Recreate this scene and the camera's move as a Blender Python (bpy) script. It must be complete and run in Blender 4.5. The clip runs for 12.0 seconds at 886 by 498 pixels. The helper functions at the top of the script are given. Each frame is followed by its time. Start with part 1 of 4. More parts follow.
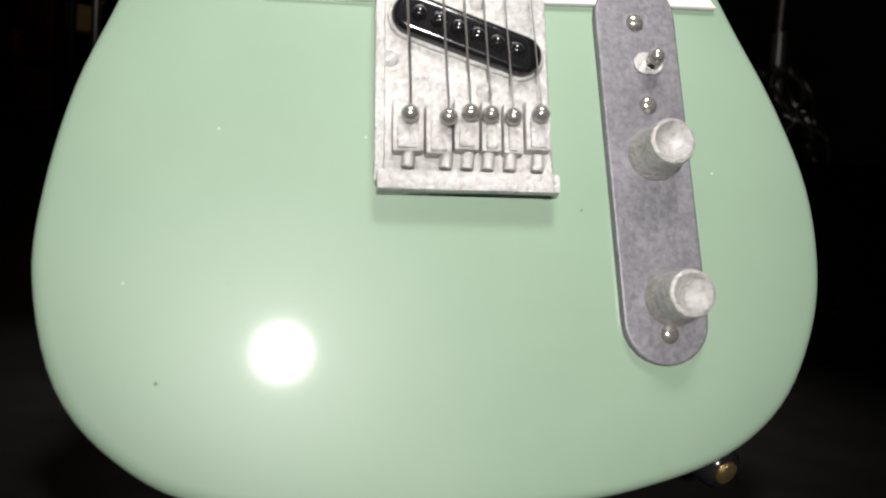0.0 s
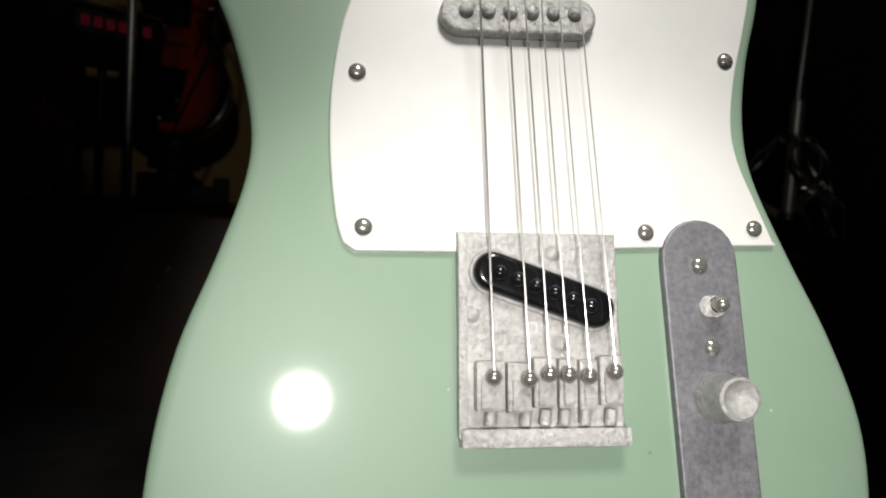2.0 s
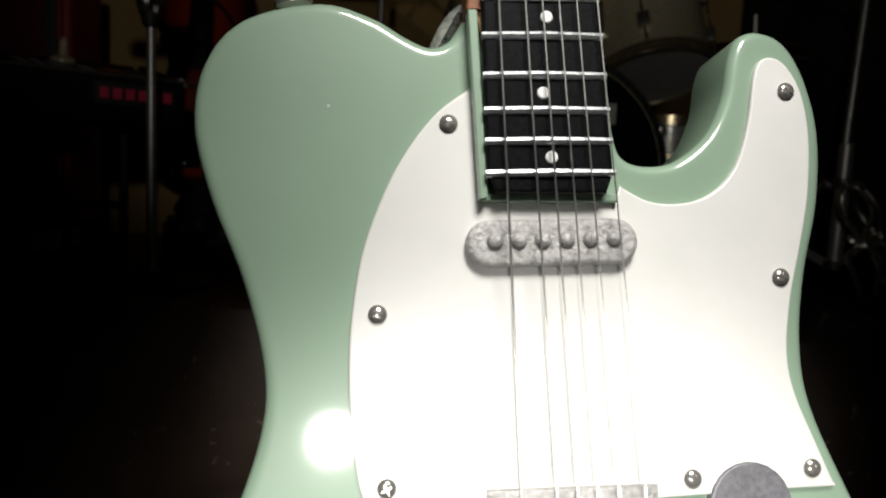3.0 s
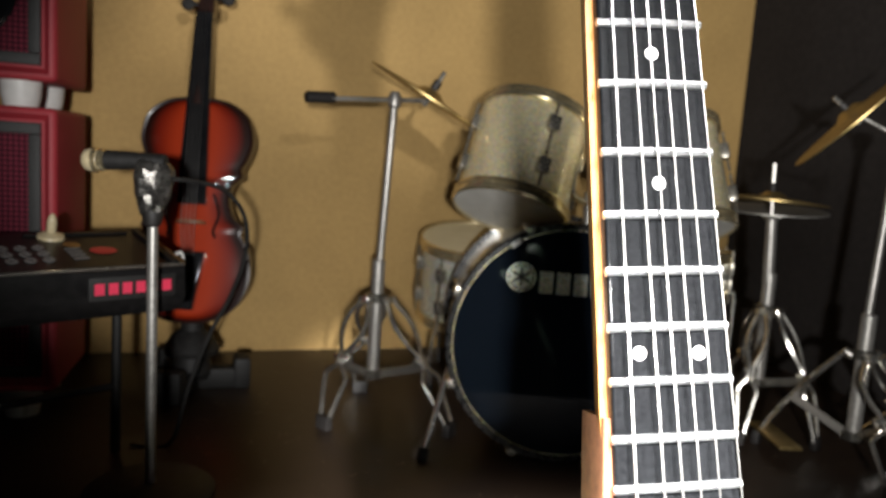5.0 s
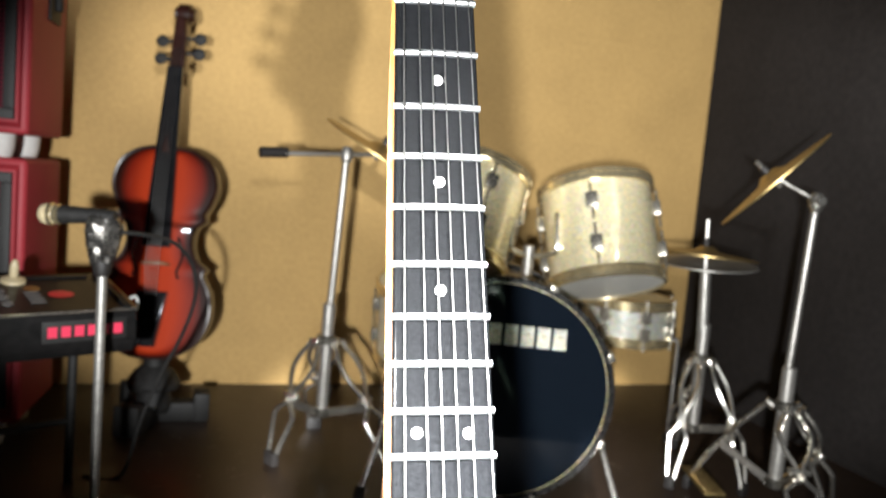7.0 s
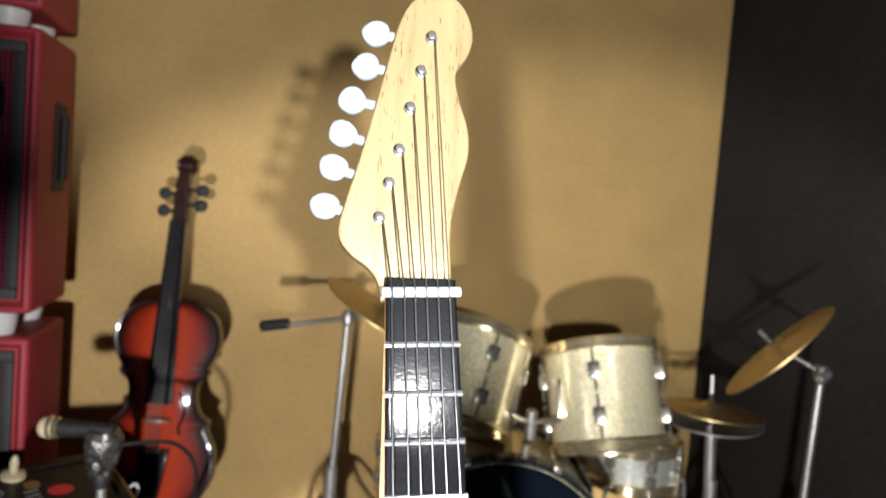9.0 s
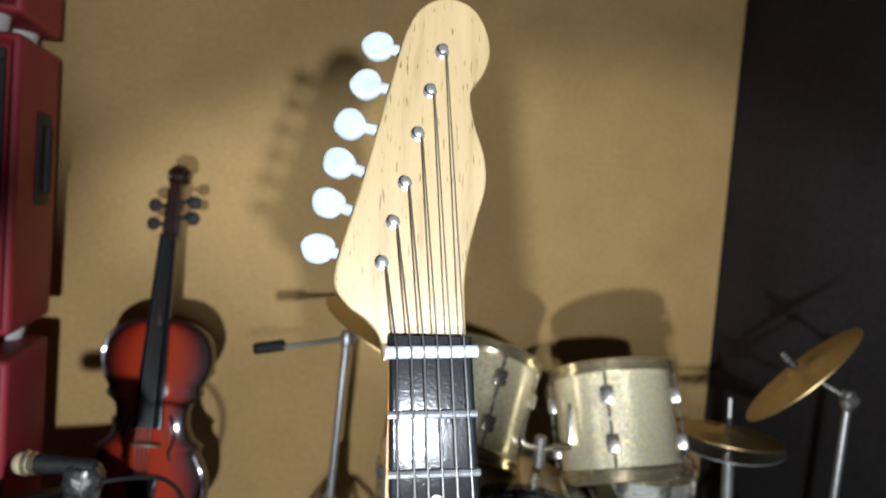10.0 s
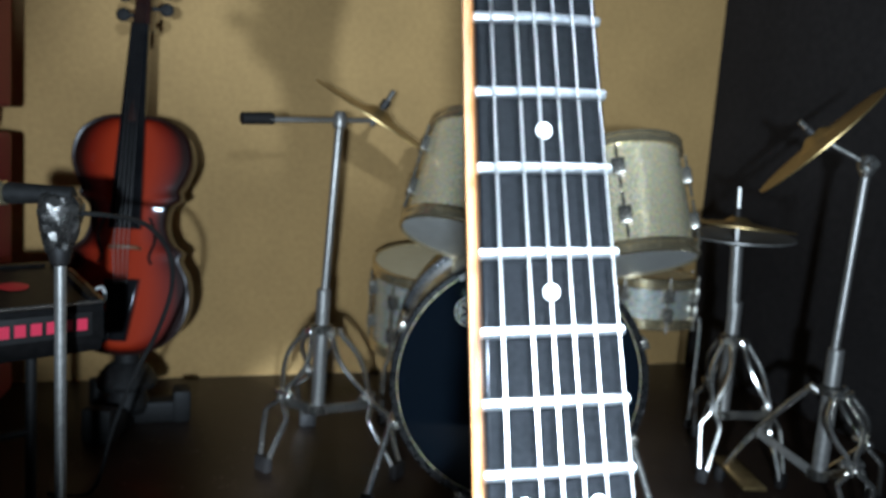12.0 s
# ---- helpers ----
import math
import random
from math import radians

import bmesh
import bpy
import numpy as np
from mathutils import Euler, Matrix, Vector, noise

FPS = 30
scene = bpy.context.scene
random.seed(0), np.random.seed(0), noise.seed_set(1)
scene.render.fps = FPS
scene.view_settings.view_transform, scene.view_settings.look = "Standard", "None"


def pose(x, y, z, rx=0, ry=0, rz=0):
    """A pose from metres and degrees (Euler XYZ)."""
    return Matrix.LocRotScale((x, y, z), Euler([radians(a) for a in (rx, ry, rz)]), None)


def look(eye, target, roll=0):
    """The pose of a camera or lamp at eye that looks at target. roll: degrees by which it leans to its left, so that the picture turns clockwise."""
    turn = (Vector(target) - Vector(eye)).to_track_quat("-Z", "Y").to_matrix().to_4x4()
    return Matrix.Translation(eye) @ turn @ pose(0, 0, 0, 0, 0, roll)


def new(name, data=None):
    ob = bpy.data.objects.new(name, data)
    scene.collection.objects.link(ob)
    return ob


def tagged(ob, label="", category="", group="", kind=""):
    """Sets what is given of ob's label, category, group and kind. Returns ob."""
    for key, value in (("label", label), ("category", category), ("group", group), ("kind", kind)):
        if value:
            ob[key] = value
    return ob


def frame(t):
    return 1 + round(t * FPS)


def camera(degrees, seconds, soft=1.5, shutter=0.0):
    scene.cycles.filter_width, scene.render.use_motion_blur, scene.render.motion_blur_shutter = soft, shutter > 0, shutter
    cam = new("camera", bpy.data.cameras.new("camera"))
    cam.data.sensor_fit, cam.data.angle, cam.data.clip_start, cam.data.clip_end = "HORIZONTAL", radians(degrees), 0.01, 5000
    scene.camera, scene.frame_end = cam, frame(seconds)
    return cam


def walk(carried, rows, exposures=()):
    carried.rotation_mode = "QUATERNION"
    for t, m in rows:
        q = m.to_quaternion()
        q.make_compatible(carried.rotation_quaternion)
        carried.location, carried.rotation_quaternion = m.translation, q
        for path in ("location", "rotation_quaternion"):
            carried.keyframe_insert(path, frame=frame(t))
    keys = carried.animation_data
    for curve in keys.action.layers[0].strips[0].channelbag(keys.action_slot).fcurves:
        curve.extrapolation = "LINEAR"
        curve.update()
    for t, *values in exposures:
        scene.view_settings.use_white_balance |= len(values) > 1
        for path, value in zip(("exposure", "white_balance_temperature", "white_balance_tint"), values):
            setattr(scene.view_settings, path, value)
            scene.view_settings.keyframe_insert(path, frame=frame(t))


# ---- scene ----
cam = camera(62.0, 12.0, soft=1.7)
cam.data.dof.use_dof = True
cam.data.dof.focus_distance = 0.100
cam.data.dof.aperture_fstop = 33.0

# seconds, place, Euler angles
PATH = [
    (0.0, -0.00981, -0.07510, -0.02140, 87.778, -3.628, 0.007),
    (0.5, -0.02810, -0.08141, -0.01206, 87.221, -4.348, -1.284),
    (1.0, -0.02894, -0.09007, -0.00298, 86.374, -4.205, -1.094),
    (1.5, -0.02518, -0.08733, 0.00300, 86.765, -3.992, -0.275),
    (2.0, -0.02103, -0.07811, 0.00811, 86.430, -3.885, -0.201),
    (2.5, -0.02351, -0.06945, 0.01703, 85.579, -3.836, -0.529),
    (3.0, -0.02266, -0.06885, 0.03921, 83.682, -2.966, 2.102),
    (3.5, -0.03091, -0.06754, 0.05392, 82.123, -2.731, 1.175),
    (3.7, -0.03438, -0.06648, 0.05954, 81.776, -2.633, 1.157),
    (5.3, -0.04303, -0.04564, 0.10349, 83.216, -4.219, -0.819),
    (5.5, -0.04320, -0.04436, 0.10507, 83.575, -4.465, -0.895),
    (6.0, -0.04374, -0.04599, 0.11163, 84.140, -5.032, -1.050),
    (6.5, -0.03268, -0.05762, 0.11091, 84.017, -5.376, -0.209),
    (6.7, -0.02580, -0.06161, 0.10872, 84.195, -5.259, 0.047),
    (8.3, -0.01454, -0.06634, 0.14768, 85.738, -4.606, 0.473),
    (8.5, -0.01761, -0.06287, 0.15176, 85.857, -4.640, 0.605),
    (9.0, -0.02279, -0.05886, 0.16427, 86.380, -4.483, 0.764),
    (9.5, -0.02473, -0.05517, 0.17240, 86.465, -4.464, 0.780),
    (10.0, -0.02496, -0.04401, 0.16888, 86.469, -4.501, 0.724),
    (10.5, -0.02728, -0.03133, 0.16334, 86.254, -4.367, 0.393),
    (11.0, -0.03771, -0.03185, 0.15054, 84.143, -3.102, -0.116),
    (11.3, -0.04076, -0.03591, 0.13073, 84.420, -4.220, -0.408),
    (11.5, -0.03843, -0.03650, 0.12073, 84.204, -4.608, -0.899),
    (12.0, -0.03167, -0.03366, 0.10823, 82.766, -4.148, -1.833),
]
EXPOSURES = [(0.0, -2.35, 6500, 12), (0.5, -2.7, 6500, 12), (1.0, -2.8, 6500, 11), (1.5, -2.6, 6500, 10), (2.5, -2.7, 6500, 9), (3.0, -2.4, 6500, 9), (3.7, -1.95, 6500, 10), (4.3, -1.5, 6450, 10), (4.8, 0.6, 6400, 10), (5.3, 3.05, 6250, 9), (6.0, 3.05, 6100, 9), (6.7, 2.95, 6150, 8), (8.3, 2.48, 6050, 10), (9.5, 2.48, 6050, 10), (10.0, 2.1, 5550, 8), (10.5, 1.7, 5100, 2), (11.0, 1.65, 4850, 2), (11.3, 1.95, 4850, 1), (11.5, 2.5, 4800, 0), (12.0, 1.8, 4950, 1)]
walk(cam, [(t, pose(x, y, z, rx, ry, rz)) for t, x, y, z, rx, ry, rz in PATH], EXPOSURES)

# ---- light: fixed stand-ins for a phone's moving white lamp, low, middle and high ----
world = bpy.data.worlds.new("dark_room")
world.use_nodes = True
world.node_tree.nodes["Background"].inputs[0].default_value = (0.02, 0.02, 0.022, 1)
world.node_tree.nodes["Background"].inputs[1].default_value = 1.3
scene.world = world


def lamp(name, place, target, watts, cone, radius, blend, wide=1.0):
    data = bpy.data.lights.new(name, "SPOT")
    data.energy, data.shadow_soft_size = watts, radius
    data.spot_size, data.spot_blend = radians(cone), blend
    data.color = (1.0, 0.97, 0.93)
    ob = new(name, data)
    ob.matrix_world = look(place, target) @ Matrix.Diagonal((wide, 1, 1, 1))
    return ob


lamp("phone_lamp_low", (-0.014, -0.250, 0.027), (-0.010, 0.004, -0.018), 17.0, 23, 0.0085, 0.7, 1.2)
# added fill spot from above for the upper guitar body, no phone station
lamp("fill_lamp_above", (0.012, -0.097, 0.205), (-0.008, 0.016, 0.036), 15.0, 31, 0.0380, 0.8, 1.20)
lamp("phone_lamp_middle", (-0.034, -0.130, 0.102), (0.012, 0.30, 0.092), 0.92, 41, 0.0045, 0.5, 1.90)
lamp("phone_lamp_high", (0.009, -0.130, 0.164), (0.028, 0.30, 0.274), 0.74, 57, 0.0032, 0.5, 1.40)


# ---- materials ----
def shader(name, colour, rough=0.5, metal=0.0, coat=0.0, spec=0.5, coat_rough=0.05):
    m = bpy.data.materials.new(name)
    m.use_nodes = True
    b = m.node_tree.nodes["Principled BSDF"]
    b.inputs["Base Color"].default_value = (*colour, 1)
    b.inputs["Roughness"].default_value = rough
    b.inputs["Metallic"].default_value = metal
    b.inputs["Coat Weight"].default_value = coat
    b.inputs["Coat Roughness"].default_value = coat_rough
    b.inputs["Specular IOR Level"].default_value = spec
    return m


def node(m, kind, **values):
    n = m.node_tree.nodes.new(kind)
    for label, value in values.items():
        n.inputs[label.replace("_", " ")].default_value = value
    return n


def link(m, a, out, b, into):
    m.node_tree.links.new(a.outputs[out], b.inputs[into])


def bsdf(m):
    return m.node_tree.nodes["Principled BSDF"]


def ramp(m, source, out, stops):
    r = m.node_tree.nodes.new("ShaderNodeValToRGB")
    link(m, source, out, r, 0)
    while len(r.color_ramp.elements) < len(stops):
        r.color_ramp.elements.new(0.5)
    for e, (p, c) in zip(r.color_ramp.elements, stops):
        e.position, e.color = p, (*c, 1)
    return r


def coords(m, stretch=(1, 1, 1)):
    c = m.node_tree.nodes.new("ShaderNodeTexCoord")
    s = m.node_tree.nodes.new("ShaderNodeMapping")
    s.inputs["Scale"].default_value = stretch
    link(m, c, "Object", s, 0)
    return s


def bump(m, source, out, strength, distance):
    b = node(m, "ShaderNodeBump", Strength=strength, Distance=distance)
    link(m, source, out, b, "Height")
    link(m, b, 0, bsdf(m), "Normal")
    return b


def noisy(name, dark, light, scale, rough=(0.4, 0.6), metal=0.0, coat=0.0, relief=0.0, stretch=(1, 1, 1), detail=6.0, spec=0.5, blotch=0.0):
    """A surface with grain between two colours, uneven gloss and a little relief."""
    m = shader(name, light, 0.5, metal, coat, spec)
    c = coords(m, stretch)
    n = node(m, "ShaderNodeTexNoise", Scale=scale, Detail=detail, Roughness=0.62)
    link(m, c, 0, n, "Vector")
    r = ramp(m, n, 0, [(0.3, dark), (0.7, light)])
    last = r
    if blotch:
        big = node(m, "ShaderNodeTexNoise", Scale=scale * 0.06, Detail=3.0)
        link(m, c, 0, big, "Vector")
        br = ramp(m, big, 0, [(0.35, (1 - blotch,) * 3), (0.65, (1, 1, 1))])
        mix = m.node_tree.nodes.new("ShaderNodeMix")
        mix.data_type, mix.blend_type = "RGBA", "MULTIPLY"
        mix.inputs[0].default_value = 1.0
        link(m, r, 0, mix, 6)
        link(m, br, 0, mix, 7)
        m.node_tree.links.new(mix.outputs[2], bsdf(m).inputs["Base Color"])
    else:
        link(m, last, 0, bsdf(m), "Base Color")
    g = node(m, "ShaderNodeMapRange", To_Min=rough[0], To_Max=rough[1])
    link(m, n, 0, g, 0)
    link(m, g, 0, bsdf(m), "Roughness")
    if relief:
        bump(m, n, 0, 0.6, relief)
    return m


def glitter(name, base, scale):
    """Foil wrap: tiny facets, each with its own tilt and a little of the rainbow."""
    m = shader(name, base, 0.22, 0.45)
    c = coords(m)
    v = node(m, "ShaderNodeTexVoronoi", Scale=scale)
    link(m, c, 0, v, "Vector")
    hs = m.node_tree.nodes.new("ShaderNodeSeparateColor")
    link(m, v, "Color", hs, 0)
    rb = ramp(m, hs, 0, [(0.0, (0.95, 0.55, 0.45)), (0.25, (0.95, 0.85, 0.4)), (0.5, (0.5, 0.9, 0.5)), (0.75, (0.45, 0.65, 0.95)), (1.0, (0.85, 0.5, 0.9))])
    mix = m.node_tree.nodes.new("ShaderNodeMix")
    mix.data_type = "RGBA"
    mix.inputs[0].default_value = 0.46
    mix.inputs[6].default_value = (*base, 1)
    link(m, rb, 0, mix, 7)
    m.node_tree.links.new(mix.outputs[2], bsdf(m).inputs["Base Color"])
    nm = node(m, "ShaderNodeMapRange", To_Min=0.10, To_Max=0.42)
    link(m, hs, 1, nm, 0)
    link(m, nm, 0, bsdf(m), "Roughness")
    bump(m, hs, 2, 0.30, 0.0003)
    bsdf(m).inputs["Coat Weight"].default_value = 1.0
    bsdf(m).inputs["Coat Roughness"].default_value = 0.09
    return m


def wood(name, dark, light, scale, stretch, rough=(0.3, 0.5), coat=0.4):
    m = shader(name, light, 0.4, 0, coat)
    c = coords(m, stretch)
    n = node(m, "ShaderNodeTexNoise", Scale=scale, Detail=8.0, Distortion=0.6)
    link(m, c, 0, n, "Vector")
    r = ramp(m, n, 0, [(0.3, dark), (0.48, light), (0.75, tuple(min(1, k * 1.12) for k in light))])
    fine = node(m, "ShaderNodeTexNoise", Scale=scale * 9, Detail=2.0)
    link(m, c, 0, fine, "Vector")
    pores = ramp(m, fine, 0, [(0.28, (0.40, 0.33, 0.25)), (0.36, (1, 1, 1))])
    mix = m.node_tree.nodes.new("ShaderNodeMix")
    mix.data_type, mix.blend_type = "RGBA", "MULTIPLY"
    mix.inputs[0].default_value = 1.0
    link(m, r, 0, mix, 6)
    link(m, pores, 0, mix, 7)
    m.node_tree.links.new(mix.outputs[2], bsdf(m).inputs["Base Color"])
    bump(m, fine, 0, 0.25, 0.00012)
    g = node(m, "ShaderNodeMapRange", To_Min=rough[0], To_Max=rough[1])
    link(m, n, 0, g, 0)
    link(m, g, 0, bsdf(m), "Roughness")
    return m


PAINT = noisy("sea_green_lacquer", (0.255, 0.360, 0.262), (0.275, 0.385, 0.282), 60, (0.38, 0.46), 0, 1.0, spec=0.3)
bsdf(PAINT).inputs["Coat Roughness"].default_value = 0.05
_c = coords(PAINT)
_v = node(PAINT, "ShaderNodeTexVoronoi", Scale=160.0)
link(PAINT, _c, 0, _v, "Vector")
_s = ramp(PAINT, _v, "Distance", [(0.0, (1, 1, 1)), (0.022, (1, 1, 1)), (0.040, (0, 0, 0))])
_h = PAINT.node_tree.nodes.new("ShaderNodeSeparateColor")
link(PAINT, _v, "Color", _h, 0)
_p = ramp(PAINT, _h, 0, [(0.0, (0.06, 0.07, 0.05)), (0.30, (0.06, 0.07, 0.05)), (0.32, (0.60, 0.66, 0.58))])
_k = ramp(PAINT, _h, 1, [(0.0, (0, 0, 0)), (0.86, (0, 0, 0)), (0.88, (0.8, 0.8, 0.8))])
_f = PAINT.node_tree.nodes.new("ShaderNodeMath")
_f.operation = "MULTIPLY"
link(PAINT, _s, 0, _f, 0)
link(PAINT, _k, 0, _f, 1)
_m = PAINT.node_tree.nodes.new("ShaderNodeMix")
_m.data_type = "RGBA"
PAINT.node_tree.links.new(bsdf(PAINT).inputs["Base Color"].links[0].from_socket, _m.inputs[6])
link(PAINT, _p, 0, _m, 7)
link(PAINT, _f, 0, _m, 0)
PAINT.node_tree.links.new(_m.outputs[2], bsdf(PAINT).inputs["Base Color"])
WHITE = noisy("white_plastic", (0.74, 0.735, 0.70), (0.80, 0.79, 0.76), 90, (0.3, 0.42), 0, 0.35)
CAST = noisy("cast_tin", (0.44, 0.43, 0.41), (0.74, 0.73, 0.71), 1500, (0.18, 0.48), 0.3, 0, 0.0006, blotch=0.3)
PLATE = noisy("brushed_grey_plate", (0.18, 0.178, 0.197), (0.29, 0.285, 0.305), 1500, (0.34, 0.55), 0.35, 0, 0.00012, blotch=0.2)
STEEL = shader("steel_pin", (0.52, 0.50, 0.46), 0.2, 0.75)
WIRE = noisy("bright_wire", (0.66, 0.63, 0.57), (0.88, 0.85, 0.78), 700, (0.18, 0.32), 0.95)
TUBE = noisy("dull_aluminium_tube", (0.42, 0.40, 0.37), (0.60, 0.58, 0.54), 700, (0.32, 0.48), 0.75, blotch=0.3)
STRING = shader("steel_string", (0.44, 0.43, 0.41), 0.28, 1.0)
FRET = noisy("nickel_fret", (0.42, 0.43, 0.44), (0.66, 0.67, 0.68), 2200, (0.24, 0.42), 0.9)
EBONY = noisy("black_lacquered_fretboard", (0.003, 0.0032, 0.0036), (0.009, 0.0095, 0.0105), 1800, (0.3, 0.5), 0, 0.35, 0.00010, spec=0.03)
bsdf(EBONY).inputs["Coat Roughness"].default_value = 0.10
_n = node(EBONY, "ShaderNodeTexNoise", Scale=2400.0, Detail=2.0)
link(EBONY, coords(EBONY), 0, _n, "Vector")
_b = node(EBONY, "ShaderNodeBump", Strength=0.25, Distance=0.00004)
link(EBONY, _n, 0, _b, "Height")
link(EBONY, _b, 0, bsdf(EBONY), "Coat Normal")
BLACK = noisy("black_gloss", (0.006, 0.006, 0.007), (0.014, 0.014, 0.015), 200, (0.1, 0.22), 0, 0.6)
SKINBLACK = shader("black_drum_film", (0.006, 0.009, 0.014), 0.05, 0, 0.0, 0.10)
HOOPBLACK = noisy("black_lacquered_hoop", (0.012, 0.012, 0.013), (0.035, 0.034, 0.033), 400, (0.2, 0.35), 0.3, 0.3)
MATT = noisy("black_matt", (0.006, 0.0055, 0.005), (0.016, 0.015, 0.014), 500, (0.5, 0.75), 0, 0, 0.00015)
MAPLE = wood("pale_maple", (0.30, 0.205, 0.092), (0.42, 0.310, 0.150), 60, (7, 7, 0.8))
NECKWOOD = wood("amber_neck_wood", (0.24, 0.095, 0.022), (0.40, 0.175, 0.045), 90, (7, 7, 0.8))
ENDGRAIN = noisy("red_brown_raw_wood", (0.17, 0.065, 0.03), (0.32, 0.13, 0.06), 900, (0.55, 0.8), 0, 0, 0.0002)
CRUST = noisy("grey_green_crust", (0.10, 0.115, 0.095), (0.30, 0.31, 0.27), 1400, (0.5, 0.8), 0, 0.2, 0.0006)
PEARL = noisy("pearl_button", (0.40, 0.45, 0.48), (0.56, 0.61, 0.64), 500, (0.12, 0.25), 0.0, 0.8, 0.0003)
DOT = shader("white_inlay", (0.82, 0.82, 0.80), 0.3)
WALLTAN = noisy("tan_board", (0.47, 0.300, 0.108), (0.57, 0.372, 0.142), 420, (0.6, 0.85), 0, 0, 0.00008, (1, 1, 1), 8, 0.25, 0.12)
WALLDARK = noisy("dark_brown_board", (0.020, 0.0175, 0.0170), (0.031, 0.0275, 0.026), 300, (0.75, 0.9), 0, 0, 0.00006, spec=0.15, blotch=0.2)
FLOOR = noisy("dark_stained_top", (0.020, 0.012, 0.008), (0.040, 0.024, 0.015), 60, (0.34, 0.55), 0, 0.08, 0.00006, (1, 4, 1), 8, 0.5, 0.3)
_v = node(FLOOR, "ShaderNodeTexVoronoi", Scale=95.0)
_w = node(FLOOR, "ShaderNodeTexNoise", Scale=220.0, Detail=3.0)
_c = coords(FLOOR)
link(FLOOR, _c, 0, _w, "Vector")
_d = FLOOR.node_tree.nodes.new("ShaderNodeMix")
_d.data_type, _d.blend_type = "RGBA", "LINEAR_LIGHT"
_d.inputs[0].default_value = 0.012
link(FLOOR, _c, 0, _d, 6)
link(FLOOR, _w, 1, _d, 7)
FLOOR.node_tree.links.new(_d.outputs[2], _v.inputs["Vector"])
_s = ramp(FLOOR, _v, "Distance", [(0.0, (1, 1, 1)), (0.09, (0.7, 0.7, 0.7)), (0.13, (0, 0, 0))])
_m = FLOOR.node_tree.nodes.new("ShaderNodeMix")
_m.data_type = "RGBA"
_old = bsdf(FLOOR).inputs["Base Color"].links[0].from_socket
FLOOR.node_tree.links.new(_old, _m.inputs[6])
_m.inputs[7].default_value = (0.13, 0.10, 0.07, 1)
link(FLOOR, _s, 0, _m, 0)
FLOOR.node_tree.links.new(_m.outputs[2], bsdf(FLOOR).inputs["Base Color"])
TABLE = noisy("black_table", (0.006, 0.0055, 0.005), (0.013, 0.011, 0.01), 80, (0.5, 0.7))
ROOM = noisy("room_plaster", (0.05, 0.048, 0.045), (0.07, 0.066, 0.06), 12, (0.8, 0.95))
RED = noisy("red_vinyl", (0.33, 0.026, 0.036), (0.42, 0.036, 0.048), 900, (0.5, 0.68), 0, 0.0, 0.0001, blotch=0.12)
PIPING = noisy("black_ribbed_piping", (0.012, 0.012, 0.012), (0.035, 0.034, 0.032), 1500, (0.45, 0.7), 0, 0, 0.0003)
FOOTWHITE = noisy("white_cap", (0.68, 0.67, 0.64), (0.78, 0.77, 0.74), 300, (0.35, 0.5))
GOLDRIM = noisy("bronze_hoop", (0.60, 0.49, 0.28), (0.86, 0.74, 0.48), 500, (0.14, 0.28), 0.85)
DARKRIM = noisy("dark_nickel_hoop", (0.07, 0.066, 0.058), (0.16, 0.15, 0.13), 300, (0.2, 0.36), 0.75)
FOIL = glitter("pale_gold_sparkle_foil", (0.98, 0.77, 0.36), 2700)
FOILBLUE = glitter("silver_sparkle_foil", (0.52, 0.49, 0.42), 2600)
SKIN = noisy("cream_drum_skin", (0.76, 0.68, 0.44), (0.84, 0.77, 0.53), 200, (0.45, 0.6))
SKINGREY = noisy("grey_drum_skin", (0.50, 0.49, 0.45), (0.60, 0.59, 0.55), 200, (0.4, 0.55))
BRASS = noisy("dull_brass_sheet", (0.36, 0.255, 0.10), (0.52, 0.39, 0.17), 500, (0.3, 0.5), 0.9, 0, 0.00005)
SYNTHBLACK = noisy("satin_black_case", (0.005, 0.005, 0.005), (0.012, 0.011, 0.011), 400, (0.3, 0.5), 0, 0.12, 0.0001, spec=0.2)
CRUMPLED = noisy("crumpled_dark_foil", (0.10, 0.095, 0.09), (0.42, 0.40, 0.37), 500, (0.15, 0.4), 0.9, 0, 0.0006)
RUBBER = shader("black_rubber", (0.012, 0.010, 0.009), 0.6)
LUG = noisy("nickel_lug", (0.34, 0.32, 0.27), (0.60, 0.56, 0.48), 900, (0.18, 0.34), 0.85)
PINK = shader("pink_red_print", (0.72, 0.045, 0.10), 0.4)
REDINK = shader("red_print", (0.50, 0.02, 0.03), 0.35)
GREYINK = shader("grey_print", (0.16, 0.155, 0.15), 0.4)
CREAM = shader("cream_plastic", (0.66, 0.55, 0.30), 0.4)
IVORY = noisy("ivory_plastic", (0.44, 0.36, 0.21), (0.60, 0.51, 0.33), 900, (0.25, 0.4), 0, 0.3)
SILVERINK = glitter("sparkle_print", (0.58, 0.54, 0.44), 2600)
BROWN = wood("plain_brown_wood", (0.13, 0.06, 0.03), (0.24, 0.12, 0.06), 60, (5, 5, 1))


